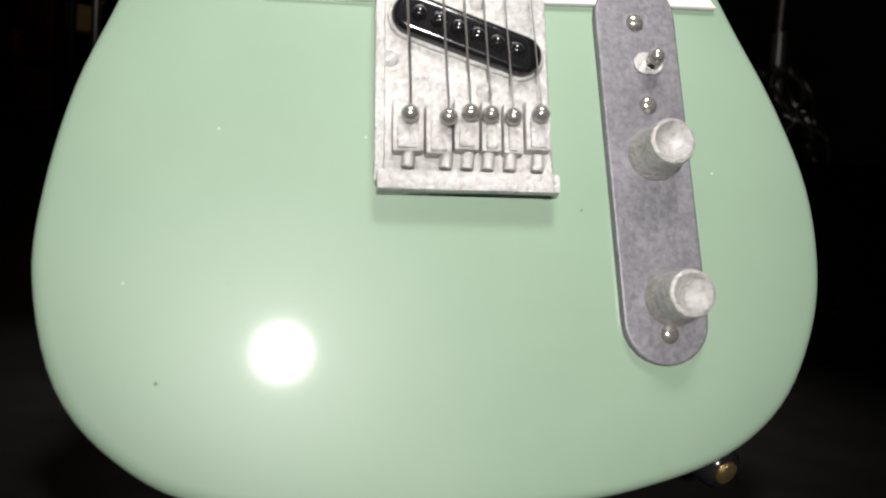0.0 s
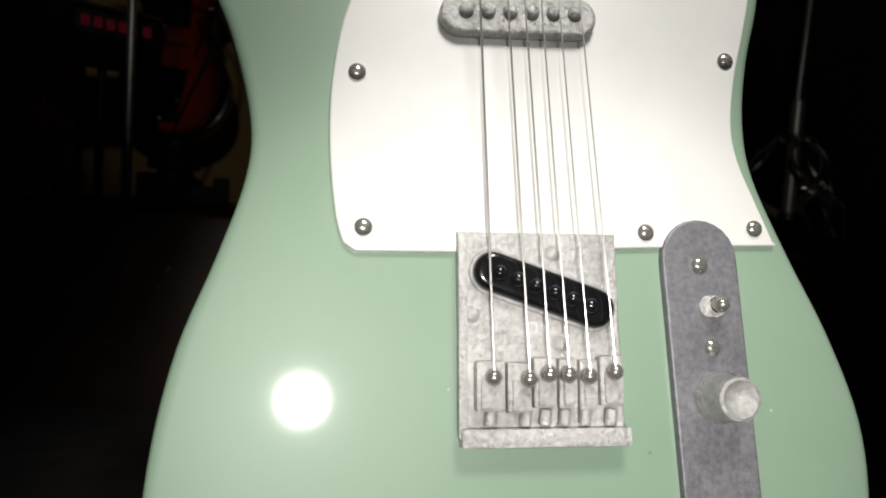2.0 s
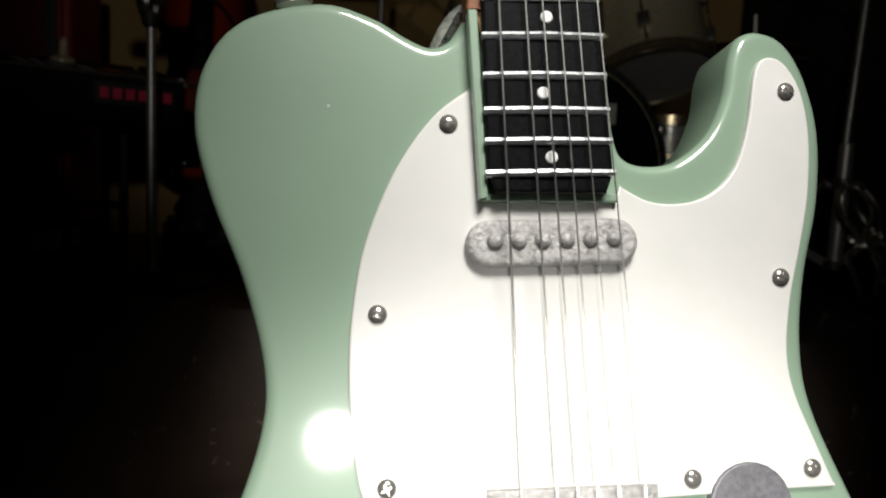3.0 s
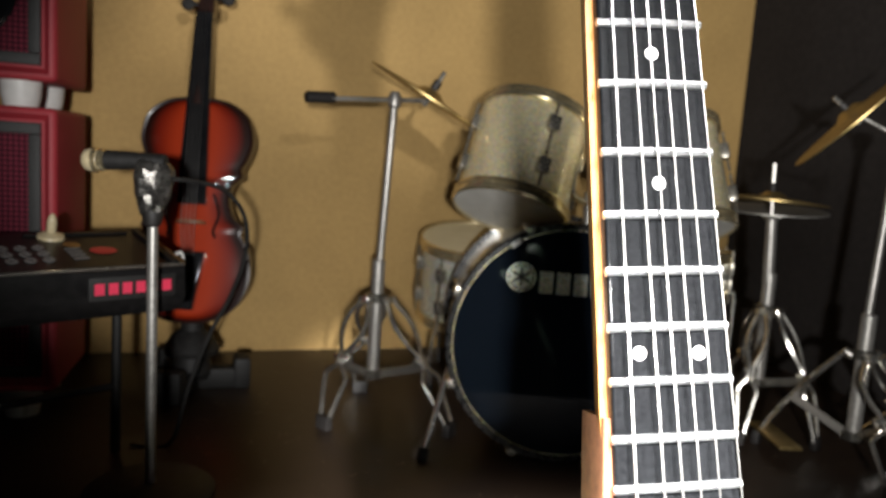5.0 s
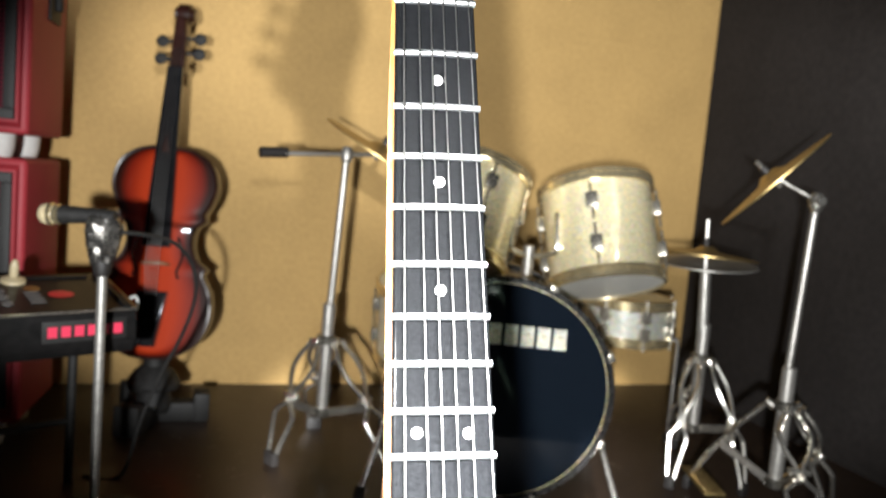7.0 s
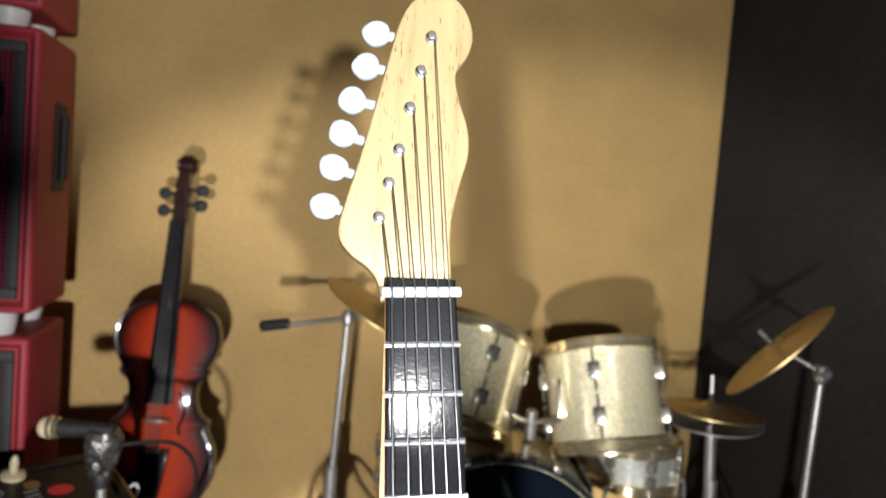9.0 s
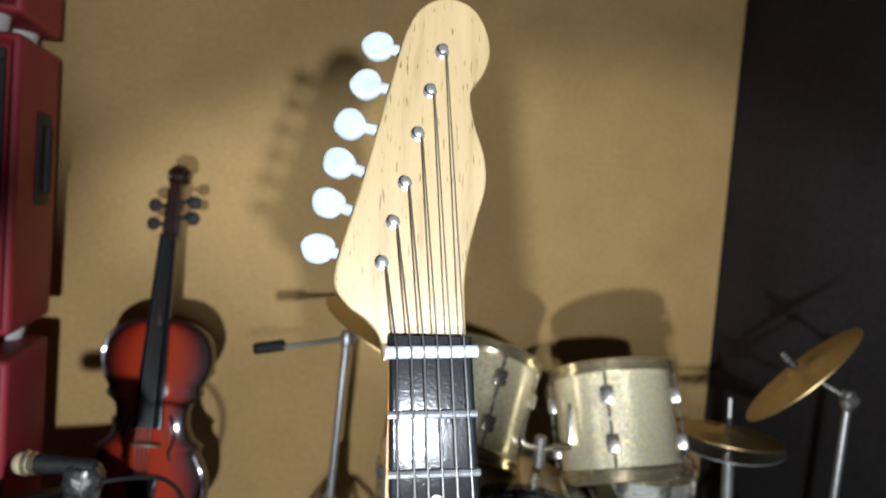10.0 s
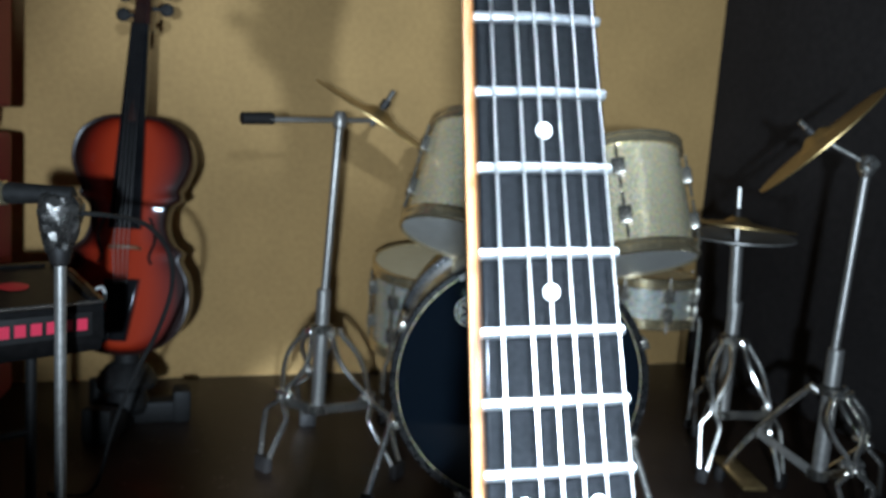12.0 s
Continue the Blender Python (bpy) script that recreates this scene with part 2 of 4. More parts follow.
def weave(name, dark, light, pitch):
    m = shader(name, light, 0.8, 0, 0, 0.2)
    c = coords(m)
    w1 = m.node_tree.nodes.new("ShaderNodeTexWave")
    w1.bands_direction = "X"
    w1.inputs["Scale"].default_value = pitch
    w2 = m.node_tree.nodes.new("ShaderNodeTexWave")
    w2.bands_direction = "Z"
    w2.inputs["Scale"].default_value = pitch
    link(m, c, 0, w1, 0)
    link(m, c, 0, w2, 0)
    mul = m.node_tree.nodes.new("ShaderNodeMath")
    mul.operation = "MULTIPLY"
    link(m, w1, 1, mul, 0)
    link(m, w2, 1, mul, 1)
    r = ramp(m, mul, 0, [(0.05, dark), (0.5, light)])
    link(m, r, 0, bsdf(m), "Base Color")
    bump(m, mul, 0, 0.5, 0.0003)
    return m


GRILLE = weave("dark_red_grille_cloth", (0.040, 0.006, 0.012), (0.20, 0.024, 0.045), 190)

# varnish of the violin: dark rim, orange-red middle, by how far the wood lies from the rim
BURST = shader("sunburst_varnish", (0.3, 0.05, 0.01), 0.5, 0, 0.35, 0.1, 0.07)
_a = BURST.node_tree.nodes.new("ShaderNodeAttribute")
_a.attribute_name = "rim"
_r = ramp(BURST, _a, "Fac", [(0.0, (0.008, 0.003, 0.002)), (0.22, (0.022, 0.004, 0.002)), (0.50, (0.17, 0.011, 0.003)), (1.0, (0.36, 0.032, 0.006))])
link(BURST, _r, 0, bsdf(BURST), "Base Color")
VARNISH = noisy("dark_varnish", (0.012, 0.004, 0.003), (0.03, 0.009, 0.006), 150, (0.25, 0.4), 0, 0.25, spec=0.4)

# ---- mesh tools ----
MM = 0.001


def finish(bm, angle=38):
    bmesh.ops.recalc_face_normals(bm, faces=bm.faces[:])
    for f in bm.faces:
        f.smooth = True
    limit = radians(angle)
    for e in bm.edges:
        if len(e.link_faces) != 2 or e.calc_face_angle(0) > limit:
            e.smooth = False


def mesh_of(name, bm, material, angle=38):
    finish(bm, angle)
    me = bpy.data.meshes.new(name)
    bm.to_mesh(me)
    bm.free()
    me.materials.append(material)
    return me


def part(name, bm, material, parent, label="", at=None, angle=38):
    """One mesh object under a thing or under a part; bm may be a mesh that other parts share."""
    me = bm if isinstance(bm, bpy.types.Mesh) else mesh_of(name, bm, material, angle)
    ob = new(name, me)
    ob.parent = parent
    if at is not None:
        ob.matrix_local = at
    if label:
        ob["label"] = label
    return ob


def thing(name, m, label, category, group=""):
    ob = new(name)
    ob.empty_display_size = 0.01
    ob.matrix_world = m
    return tagged(ob, label, category, group)


def solid(name, bm, material, label, category, kind="", m=None, group="", angle=38):
    ob = new(name, mesh_of(name, bm, material, angle))
    if m is not None:
        ob.matrix_world = m
    return tagged(ob, label, category, group, kind)


def bevel(bm, width, segments=2, angle=30):
    if width > 0:
        edges = [e for e in bm.edges if e.calc_face_angle(0) > radians(angle)]
        bmesh.ops.bevel(bm, geom=edges, offset=width, segments=segments, affect="EDGES", profile=0.6)
    return bm


def box(size, centre=(0, 0, 0), soft=0.0, segments=2, bm=None):
    own = bm is None
    b = bmesh.new()
    bmesh.ops.create_cube(b, size=1, matrix=Matrix.Translation(centre) @ Matrix.Diagonal((*size, 1)))
    bevel(b, soft, segments)
    return b if own else merge(bm, b)


def merge(bm, other, m=None):
    """Adds other to bm."""
    table = {}
    for v in other.verts:
        table[v] = bm.verts.new(m @ v.co if m is not None else v.co)
    for f in other.faces:
        try:
            bm.faces.new([table[v] for v in f.verts])
        except ValueError:
            pass
    other.free()
    return bm


def lathe(profile, segments=32, m=None, bm=None):
    """Turns (radius, height) pairs round the z axis; a radius of 0 closes the end."""
    bm = bm or bmesh.new()
    m = m or Matrix()
    rings = []
    for r, z in profile:
        if r <= 0:
            rings.append([bm.verts.new(m @ Vector((0, 0, z)))])
        else:
            rings.append([bm.verts.new(m @ Vector((r * math.cos(a), r * math.sin(a), z))) for a in (2 * math.pi * i / segments for i in range(segments))])
    for a, b in zip(rings, rings[1:]):
        for i in range(segments):
            j = (i + 1) % segments
            if len(a) == 1 and len(b) > 1:
                bm.faces.new((a[0], b[i], b[j]))
            elif len(b) == 1 and len(a) > 1:
                bm.faces.new((a[i], a[j], b[0]))
            elif len(a) > 1:
                bm.faces.new((a[i], a[j], b[j], b[i]))
    return bm


def axis(a, b):
    """The pose at a whose z axis points at b."""
    a, b = Vector(a), Vector(b)
    return Matrix.Translation(a) @ (b - a).to_track_quat("Z", "Y").to_matrix().to_4x4()


def rod(a, b, radius, segments=12, bm=None, end=None):
    n = (Vector(b) - Vector(a)).length
    r2 = radius if end is None else end
    return lathe([(0, 0), (radius * 0.85, 0), (radius, radius * 0.15), (r2, n - r2 * 0.15), (r2 * 0.85, n), (0, n)], segments, axis(a, b), bm)


def tube(points, radius, segments=8, bm=None):
    """A round wire along a line of points."""
    bm = bm or bmesh.new()
    pts = [Vector(p) for p in points]
    rings = []
    side = None
    for i, p in enumerate(pts):
        d = (pts[min(i + 1, len(pts) - 1)] - pts[max(i - 1, 0)]).normalized()
        side = d.orthogonal() if side is None else (side - d * side.dot(d))
        side.normalize()
        up = d.cross(side)
        rings.append([bm.verts.new(p + radius * (math.cos(a) * side + math.sin(a) * up)) for a in (2 * math.pi * k / segments for k in range(segments))])
    for a, b in zip(rings, rings[1:]):
        for k in range(segments):
            j = (k + 1) % segments
            bm.faces.new((a[k], a[j], b[j], b[k]))
    bm.faces.new(rings[0][::-1])
    bm.faces.new(rings[-1])
    return bm


def spline(points, steps=6, closed=False):
    """A smooth line through points."""
    pts = [Vector(p) for p in points]
    n = len(pts)
    out = []
    for i in range(n if closed else n - 1):
        if closed:
            a, b, c, d = pts[i - 1], pts[i], pts[(i + 1) % n], pts[(i + 2) % n]
        else:
            a, b, c, d = pts[max(i - 1, 0)], pts[i], pts[i + 1], pts[min(i + 2, n - 1)]
        for k in range(steps):
            t = k / steps
            out.append(0.5 * (2 * b + (c - a) * t + (2 * a - 5 * b + 4 * c - d) * t * t + (3 * b - 3 * c + d - a) * t ** 3))
    if not closed:
        out.append(pts[-1])
    return out


def inset(line, width):
    """The closed line of (x, z) moved inwards."""
    n = len(line)
    area = sum(line[i][0] * line[(i + 1) % n][1] - line[(i + 1) % n][0] * line[i][1] for i in range(n))
    s = 1 if area > 0 else -1
    out = []
    for i in range(n):
        a, b = line[i - 1], line[(i + 1) % n]
        d = Vector((b[0] - a[0], b[1] - a[1]))
        d.normalize()
        out.append((line[i][0] - s * d.y * width, line[i][1] + s * d.x * width))
    return out


def slab(line, front, back, soft, bm=None, steps=3):
    """A plate with the outline (x, z) between two depths, its edges rounded."""
    bm = bm or bmesh.new()
    rings = []
    rings.append((soft * 1.5, front))
    for k in range(steps + 1):
        a = math.pi / 2 * k / steps
        rings.append((soft * (1 - math.sin(a)), front + soft * (1 - math.cos(a))))
    for k in range(steps + 1):
        a = math.pi / 2 * k / steps
        rings.append((soft * (1 - math.cos(a)), back - soft * (1 - math.sin(a))))
    rings.append((soft * 1.5, back))
    loops = [[bm.verts.new((x, y, z)) for x, z in inset(line, w)] for w, y in rings]
    n = len(line)
    for a, b in zip(loops, loops[1:]):
        for i in range(n):
            j = (i + 1) % n
            bm.faces.new((a[i], a[j], b[j], b[i]))
    bm.faces.new(loops[0])
    bm.faces.new(loops[-1][::-1])
    return bm


def capsule(a, b, radius, n=12):
    """The outline (x, z) of a bar with round ends."""
    d = Vector((b[0] - a[0], b[1] - a[1])).normalized()
    s = Vector((-d.y, d.x))
    out = []
    for c, sign in ((b, 1), (a, -1)):
        for k in range(n + 1):
            t = -math.pi / 2 + math.pi * k / n
            v = sign * (math.cos(t) * d + math.sin(t) * s) * radius
            out.append((c[0] + v.x, c[1] + v.y))
    return out


def mm(line):
    return [(x * MM, z * MM) for x, z in line]

# ---- setting ----
WALL_YAW = 17.2


def wall_y(x):
    """Depth of the tan wall."""
    return 0.335 + math.tan(radians(WALL_YAW)) * x


CORNER = (0.129, wall_y(0.129))
LEDGE = 0.118
solid("floor", box((0.90, 0.50, 0.0540), (0.05, LEDGE + 0.25, -0.02700), 0.0012), FLOOR, "dark brown stained wooden shelf top, worn and dusty", "floor", "structure")
solid("ground", box((2.4, 2.4, 0.02), (0, 0.2, -0.06339), 0), TABLE, "black table top below the shelf", "ground", "structure")
tan_m = Matrix.Translation((CORNER[0], CORNER[1], 0)) @ pose(0, 0, 0, 0, 0, WALL_YAW)
solid("wall_north", box((0.75, 0.012, 0.62), (-0.375, 0.006, 0.3075)), WALLTAN, "tan brown board wall behind the instruments", "wall", "structure", tan_m)
solid("wall_east", box((0.012, 0.60, 0.62), (0.0065, -0.288, 0.3075)), WALLDARK, "dark brown board side wall meeting the tan wall", "wall", "structure", tan_m)
solid("wall_south", box((2.4, 0.03, 1.5), (0, -0.90, 0.68)), ROOM, "dim plain room wall", "wall", "structure")
solid("wall_west", box((0.03, 2.3, 1.5), (-1.1, 0.25, 0.68)), ROOM, "dim plain room wall", "wall", "structure")
solid("ceiling", box((2.4, 2.4, 0.03), (0, 0.2, 1.45)), ROOM, "dim plain ceiling", "ceiling", "structure")

# ---- the electric guitar ----
GUITAR = pose(-0.00630, -0.00065, -0.04377, -12.482, -2.228, 7.691)
guitar = thing("electric_guitar", GUITAR, "miniature sea green electric guitar with white pickguard on the black table", "guitar")

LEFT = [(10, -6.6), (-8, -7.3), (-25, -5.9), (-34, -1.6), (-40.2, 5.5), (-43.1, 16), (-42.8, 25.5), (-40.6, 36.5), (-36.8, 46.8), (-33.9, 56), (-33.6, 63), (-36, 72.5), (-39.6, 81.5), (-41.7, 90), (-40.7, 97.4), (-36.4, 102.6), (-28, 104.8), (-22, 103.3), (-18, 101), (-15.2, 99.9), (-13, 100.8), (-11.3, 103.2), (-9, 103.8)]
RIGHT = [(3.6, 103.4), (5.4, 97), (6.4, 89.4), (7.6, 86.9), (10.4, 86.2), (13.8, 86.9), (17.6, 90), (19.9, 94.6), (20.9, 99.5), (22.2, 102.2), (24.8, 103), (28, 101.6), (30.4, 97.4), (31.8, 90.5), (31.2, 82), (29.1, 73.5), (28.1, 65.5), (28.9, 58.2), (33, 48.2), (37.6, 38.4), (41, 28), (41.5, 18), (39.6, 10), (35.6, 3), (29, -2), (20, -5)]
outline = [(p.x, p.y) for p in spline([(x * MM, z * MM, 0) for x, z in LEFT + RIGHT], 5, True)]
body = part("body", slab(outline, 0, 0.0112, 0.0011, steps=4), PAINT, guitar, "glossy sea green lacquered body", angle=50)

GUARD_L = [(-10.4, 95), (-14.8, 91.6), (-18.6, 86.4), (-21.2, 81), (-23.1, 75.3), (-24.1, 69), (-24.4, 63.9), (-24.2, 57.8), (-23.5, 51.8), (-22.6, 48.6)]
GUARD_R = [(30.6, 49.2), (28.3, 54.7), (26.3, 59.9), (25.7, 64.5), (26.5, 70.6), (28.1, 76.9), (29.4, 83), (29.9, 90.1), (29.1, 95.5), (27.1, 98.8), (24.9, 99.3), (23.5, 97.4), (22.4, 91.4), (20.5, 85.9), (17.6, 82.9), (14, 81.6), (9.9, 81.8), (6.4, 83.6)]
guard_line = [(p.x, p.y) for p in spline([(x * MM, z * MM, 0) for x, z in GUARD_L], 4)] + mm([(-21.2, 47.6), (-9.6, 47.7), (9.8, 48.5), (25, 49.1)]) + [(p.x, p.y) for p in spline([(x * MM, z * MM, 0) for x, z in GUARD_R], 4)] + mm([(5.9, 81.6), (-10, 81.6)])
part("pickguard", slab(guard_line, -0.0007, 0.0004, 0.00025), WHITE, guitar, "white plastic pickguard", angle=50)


# screws: a domed head with a cross cut
def screw_mesh(r, slot, metal=STEEL):
    bm = lathe([(0, 0.42 * r), (r * 0.35, 0.40 * r), (r * 0.75, 0.26 * r), (r, 0), (r * 0.95, -0.35 * r)], 16, pose(0, 0, 0, 90))
    for a in (25, 115) if slot == 2 else (25,):
        merge(bm, box((r * 1.1, r * 0.10, r * 0.16)), pose(0, -0.40 * r, 0, 0, a, 0))
    return mesh_of("screw", bm, metal)


PIN = screw_mesh(1.05 * MM, 2)
for x, z in ((-21.3, 69.0), (-20.3, 50.4), (25.3, 73.0), (13.7, 50.5), (27.8, 51.3), (-13.3, 90.5), (27.2, 95.2)):
    part("screw", PIN, STEEL, guitar, at=pose(x * MM, -0.9 * MM, z * MM, 0, 7 * x, 0))

# bridge with its saddles
bridge = part("bridge_plate", slab(mm([(-9.55, 50), (9.5, 50.1), (10.0, 26.3), (-9.2, 25.6)]), -0.0015, 0.0004, 0.0004), CAST, guitar, "rough cast metal bridge plate")
part("bridge_lip", box((19.6 * MM, 1.5 * MM, 2.2 * MM), (0.5 * MM, -2.1 * MM, 26.7 * MM), 0.0005), CAST, bridge)
part("side_wall", box((1.1 * MM, 1.1 * MM, 23 * MM), (-9.0 * MM, -1.7 * MM, 38 * MM), 0.0004), CAST, bridge)
SADDLE_X = (-5.9, -1.9, 0.4, 2.6, 5.0, 8.0)
SADDLES = ((-7.7, -4.4), (-4.2, -1.4), (-1.2, 1.5), (1.7, 3.9), (4.1, 6.3), (6.5, 9.3))
for k, ((a, b), x) in enumerate(zip(SADDLES, SADDLE_X)):
    up = (0.0, -0.2, 0.35, 0.25, 0.1, 0.55)[k]
    blk = box(((b - a) * MM, 2.0 * MM, 5.6 * MM), ((a + b) / 2 * MM, -2.2 * MM, (32.4 + up) * MM), 0.00035)
    merge(blk, box(((b - a - 1.0) * MM, 0.6 * MM, 3.4 * MM), ((a + b) / 2 * MM, -3.2 * MM, (31.6 + up) * MM), 0.00025))
    saddle = part("saddle", blk, CAST, bridge)
    ball = lathe([(0, -1.0 * MM), (0.5 * MM, -0.87 * MM), (0.87 * MM, -0.5 * MM), (1.0 * MM, 0), (0.87 * MM, 0.5 * MM), (0.5 * MM, 0.87 * MM), (0, 1.0 * MM)], 16, pose(x * MM, -3.9 * MM, (33.4 + up) * MM, 90))
    part("string_ball", ball, STEEL, saddle, "bright steel ball")
    part("adjusting_screw", rod((x * MM - 0.0002, -2.4 * MM, 28.0 * MM), (x * MM, -2.4 * MM, 29.8 * MM), 0.7 * MM), CAST, bridge)
for x, z in ((1.7, 47.6), (2.4, 37.1), (-7.9, 40.4)):
    part("screw", screw_mesh(0.95 * MM, 2, CAST), CAST, bridge, at=pose(x * MM, -1.55 * MM, z * MM))
a, b = (-5.5, 45.3), (6.4, 41.2)
part("pickup_rim", slab(mm(capsule(a, b, 2.75)), -0.0019, -0.001, 0.0003), CAST, bridge)
pickup = part("bridge_pickup", slab(mm(capsule(a, b, 2.35)), -0.0031, -0.001, 0.0008), BLACK, bridge, "black glossy slanted pickup")
for k in range(6):
    t = (k + 0.3) / 5.6
    part("pole_piece", lathe([(0, 0.8 * MM), (0.45 * MM, 0.7 * MM), (0.85 * MM, 0.35 * MM), (1.15 * MM, -0.3 * MM)], 16, pose((a[0] + (b[0] - a[0]) * t) * MM, -3.0 * MM, (a[1] + (b[1] - a[1]) * t) * MM, 90)), BLACK, pickup)

# neck pickup
npick = part("neck_pickup", slab(mm(capsule((-8.95, 76.7), (5.3, 77.0), 2.65)), -0.0022, 0.0, 0.0006), CAST, guitar, "silver cast neck pickup cover")
for k in range(6):
    part("pole_piece", lathe([(0, 0.75 * MM), (0.5 * MM, 0.68 * MM), (0.85 * MM, 0.35 * MM), (1.0 * MM, -0.2 * MM)], 16, pose((-8.4 + 2.7 * k) * MM, -2.2 * MM, (76.9 + 0.08 * k) * MM, 90)), CAST, npick)

# control plate with switch and two knobs
plate = part("control_plate", slab(mm(capsule((22.1, 12.3), (20.3, 47.4), 4.80)), -0.0011, 0.0004, 0.00025), PLATE, guitar, "grey brushed metal control plate")
for x, z in ((20.2, 46.6), (21.3, 36.7), (22.3, 10.9)):
    part("screw", PIN, STEEL, plate, at=pose(x * MM, -1.25 * MM, z * MM, 0, 9 * z, 0))
part("switch_slot", slab(mm(capsule((21.1, 41.6), (22.0, 41.6), 1.3)), -0.0014, -0.001, 0.0001), CAST, plate)
part("switch_lever", lathe([(0.45 * MM, -0.5 * MM), (0.4 * MM, 0.8 * MM), (0.75 * MM, 1.1 * MM), (1.0 * MM, 1.7 * MM), (0.87 * MM, 2.2 * MM), (0.5 * MM, 2.55 * MM), (0, 2.7 * MM)], 18, pose(21.6 * MM, -1.2 * MM, 41.7 * MM, 90) @ pose(0, 0, 0, 0, 6, 0)), STEEL, plate, "bright steel switch tip")
for x, z in ((21.7, 30.9), (22.8, 14.8)):
    prof = [(3.1, 0), (3.1, 0.4), (2.8, 1.1), (2.62, 3.4), (2.6, 4.5), (2.45, 4.95), (2.1, 5.1), (1.75, 4.85), (1.1, 4.2), (0, 4.0)]
    part("control_knob", lathe([(r * MM, h * MM) for r, h in prof], 40, pose(x * MM, -1.1 * MM, z * MM, 90)), CAST, plate, "cast metal knob with a dished top")

# strap button on the horn, jack at the lower edge
part("strap_button", lathe([(0, -0.5 * MM), (1.5 * MM, -0.5 * MM), (1.1 * MM, 1.4 * MM), (1.3 * MM, 2.2 * MM), (2.3 * MM, 2.8 * MM), (2.4 * MM, 3.4 * MM), (1.6 * MM, 3.9 * MM), (0, 4.0 * MM)], 20, axis((-0.031, 0.0055, 0.1035), (-0.0316, 0.0052, 0.1082))), STEEL, guitar, "polished steel strap button")
jack = part("output_jack", lathe([(0, -1.5 * MM), (2.6 * MM, -1.5 * MM), (2.7 * MM, 1.2 * MM), (2.4 * MM, 2.6 * MM), (2.0 * MM, 3.0 * MM), (1.5 * MM, 2.9 * MM), (1.4 * MM, 1.5 * MM)], 24, axis((0.0287, 0.0050, -0.0024), (0.0316, -0.0010, -0.0070))), BLACK, guitar, "dark jack socket with a brass tip")
part("jack_tip", lathe([(1.55 * MM, 2.4 * MM), (1.35 * MM, 3.2 * MM), (0.8 * MM, 3.5 * MM), (0, 3.6 * MM)], 20, axis((0.0287, 0.0050, -0.0024), (0.0316, -0.0010, -0.0070))), BRASS, jack, "brass tip")


# neck: lines that narrow towards the nut
def mid(z):
    return -2.2 - (z - 84) * 0.0395


def half(z):
    return 7.15 - (z - 84) * 0.0215


neck = bmesh.new()
rings = []
for z, low, swell in ((86, 6.0, 0), (98, 6.0, 0), (106, 4.6, 0), (125, 3.6, 0), (160, 3.3, 0), (168, 3.25, 0), (196, 3.0, 0), (201.8, 3.0, 0)):
    ring = []
    h = half(z) - (0.4 if z < 100 else -0.05)
    for k in range(13):
        t = math.pi * k / 12
        w = h + (max(0.0, min(0.75, (196 - z) * 0.025)) if t > math.pi / 2 and z > 100 else 0)
        ring.append(neck.verts.new(((mid(z) + w * math.copysign(abs(math.cos(t)) ** 0.5, math.cos(t))) * MM, (-1.9 + (low + 1.9) * math.sin(t)) * MM, z * MM)))
    rings.append(ring)
for a_, b_ in zip(rings, rings[1:]):
    for k in range(13):
        j = (k + 1) % 13
        neck.faces.new((a_[k], a_[j], b_[j], b_[k]))
neck.faces.new(rings[0])
neck.faces.new(rings[-1][::-1])
neck_part = part("neck", neck, NECKWOOD, guitar, "amber lacquered neck wood", angle=60)
part("heel_side", slab(mm([(-11.3, 103.3), (-9.6, 103.3), (-9.9, 121), (-10.7, 121)]), -0.0027, 0.004, 0.0003), ENDGRAIN, neck_part, "bare red-brown wood beside the heel")
part("heel_block", slab(mm([(-11.2, 103.3), (-10.1, 103.3), (-9.2, 81.8), (-10.1, 81.6)]), -0.0026, 0.001, 0.0002), PAINT, guitar)
lump = slab(mm([(p.x, p.y) for p in spline([(-15.2, 99.2, 0), (-14.4, 102.6, 0), (-12.6, 105.4, 0), (-10.6, 106.4, 0), (-9.6, 103, 0), (-10.2, 99.4, 0)], 3, True)]), 0.0022, 0.0085, 0.0012)
part("neck_joint_filler", lump, CRUST, guitar, "rough grey filler at the neck joint")
part("heel_foot", slab(mm([(-10, 81.5), (5.9, 81.5), (5.9, 82.5), (-10, 82.5)]), -0.0016, 0.001, 0.0002), PAINT, guitar)

fb = [(mid(z) + s * half(z), z) for s, z in ((-1, 202.3), (-1, 84.5))] + [(mid(82.4) - 6.2, 82.2), (mid(82.4) + 6.2, 82.2)] + [(mid(z) + half(z), z) for z in (84.5, 202.3)]
board = part("fretboard", slab(mm(fb), -0.0033, -0.0018, 0.00035), EBONY, neck_part, "glossy black fretboard with uneven lacquer")
FRETS = (193.8, 187.5, 181.5, 174.6, 167.6, 161.2, 154.8, 147.7, 141.3, 135.6, 130.0, 124.7, 119.1, 114.3, 109.4, 104.6, 100.1, 95.5, 91.5, 88.0, 84.4)
for z in FRETS:
    h = half(z) + 0.12
    line = [((mid(z) - h) * MM, -3.2 * MM, (z - 0.16) * MM), (mid(z) * MM, -3.5 * MM, z * MM), ((mid(z) + h) * MM, -3.2 * MM, (z + 0.10) * MM)]
    part("fret", tube(line, 0.47 * MM, 8), FRET, board)
dot_mesh = mesh_of("inlay_dot", lathe([(0, 0.16 * MM), (0.6 * MM, 0.13 * MM), (0.72 * MM, 0)], 16, pose(0, 0, 0, 90)), DOT)
EDGE = (200.5,) + FRETS
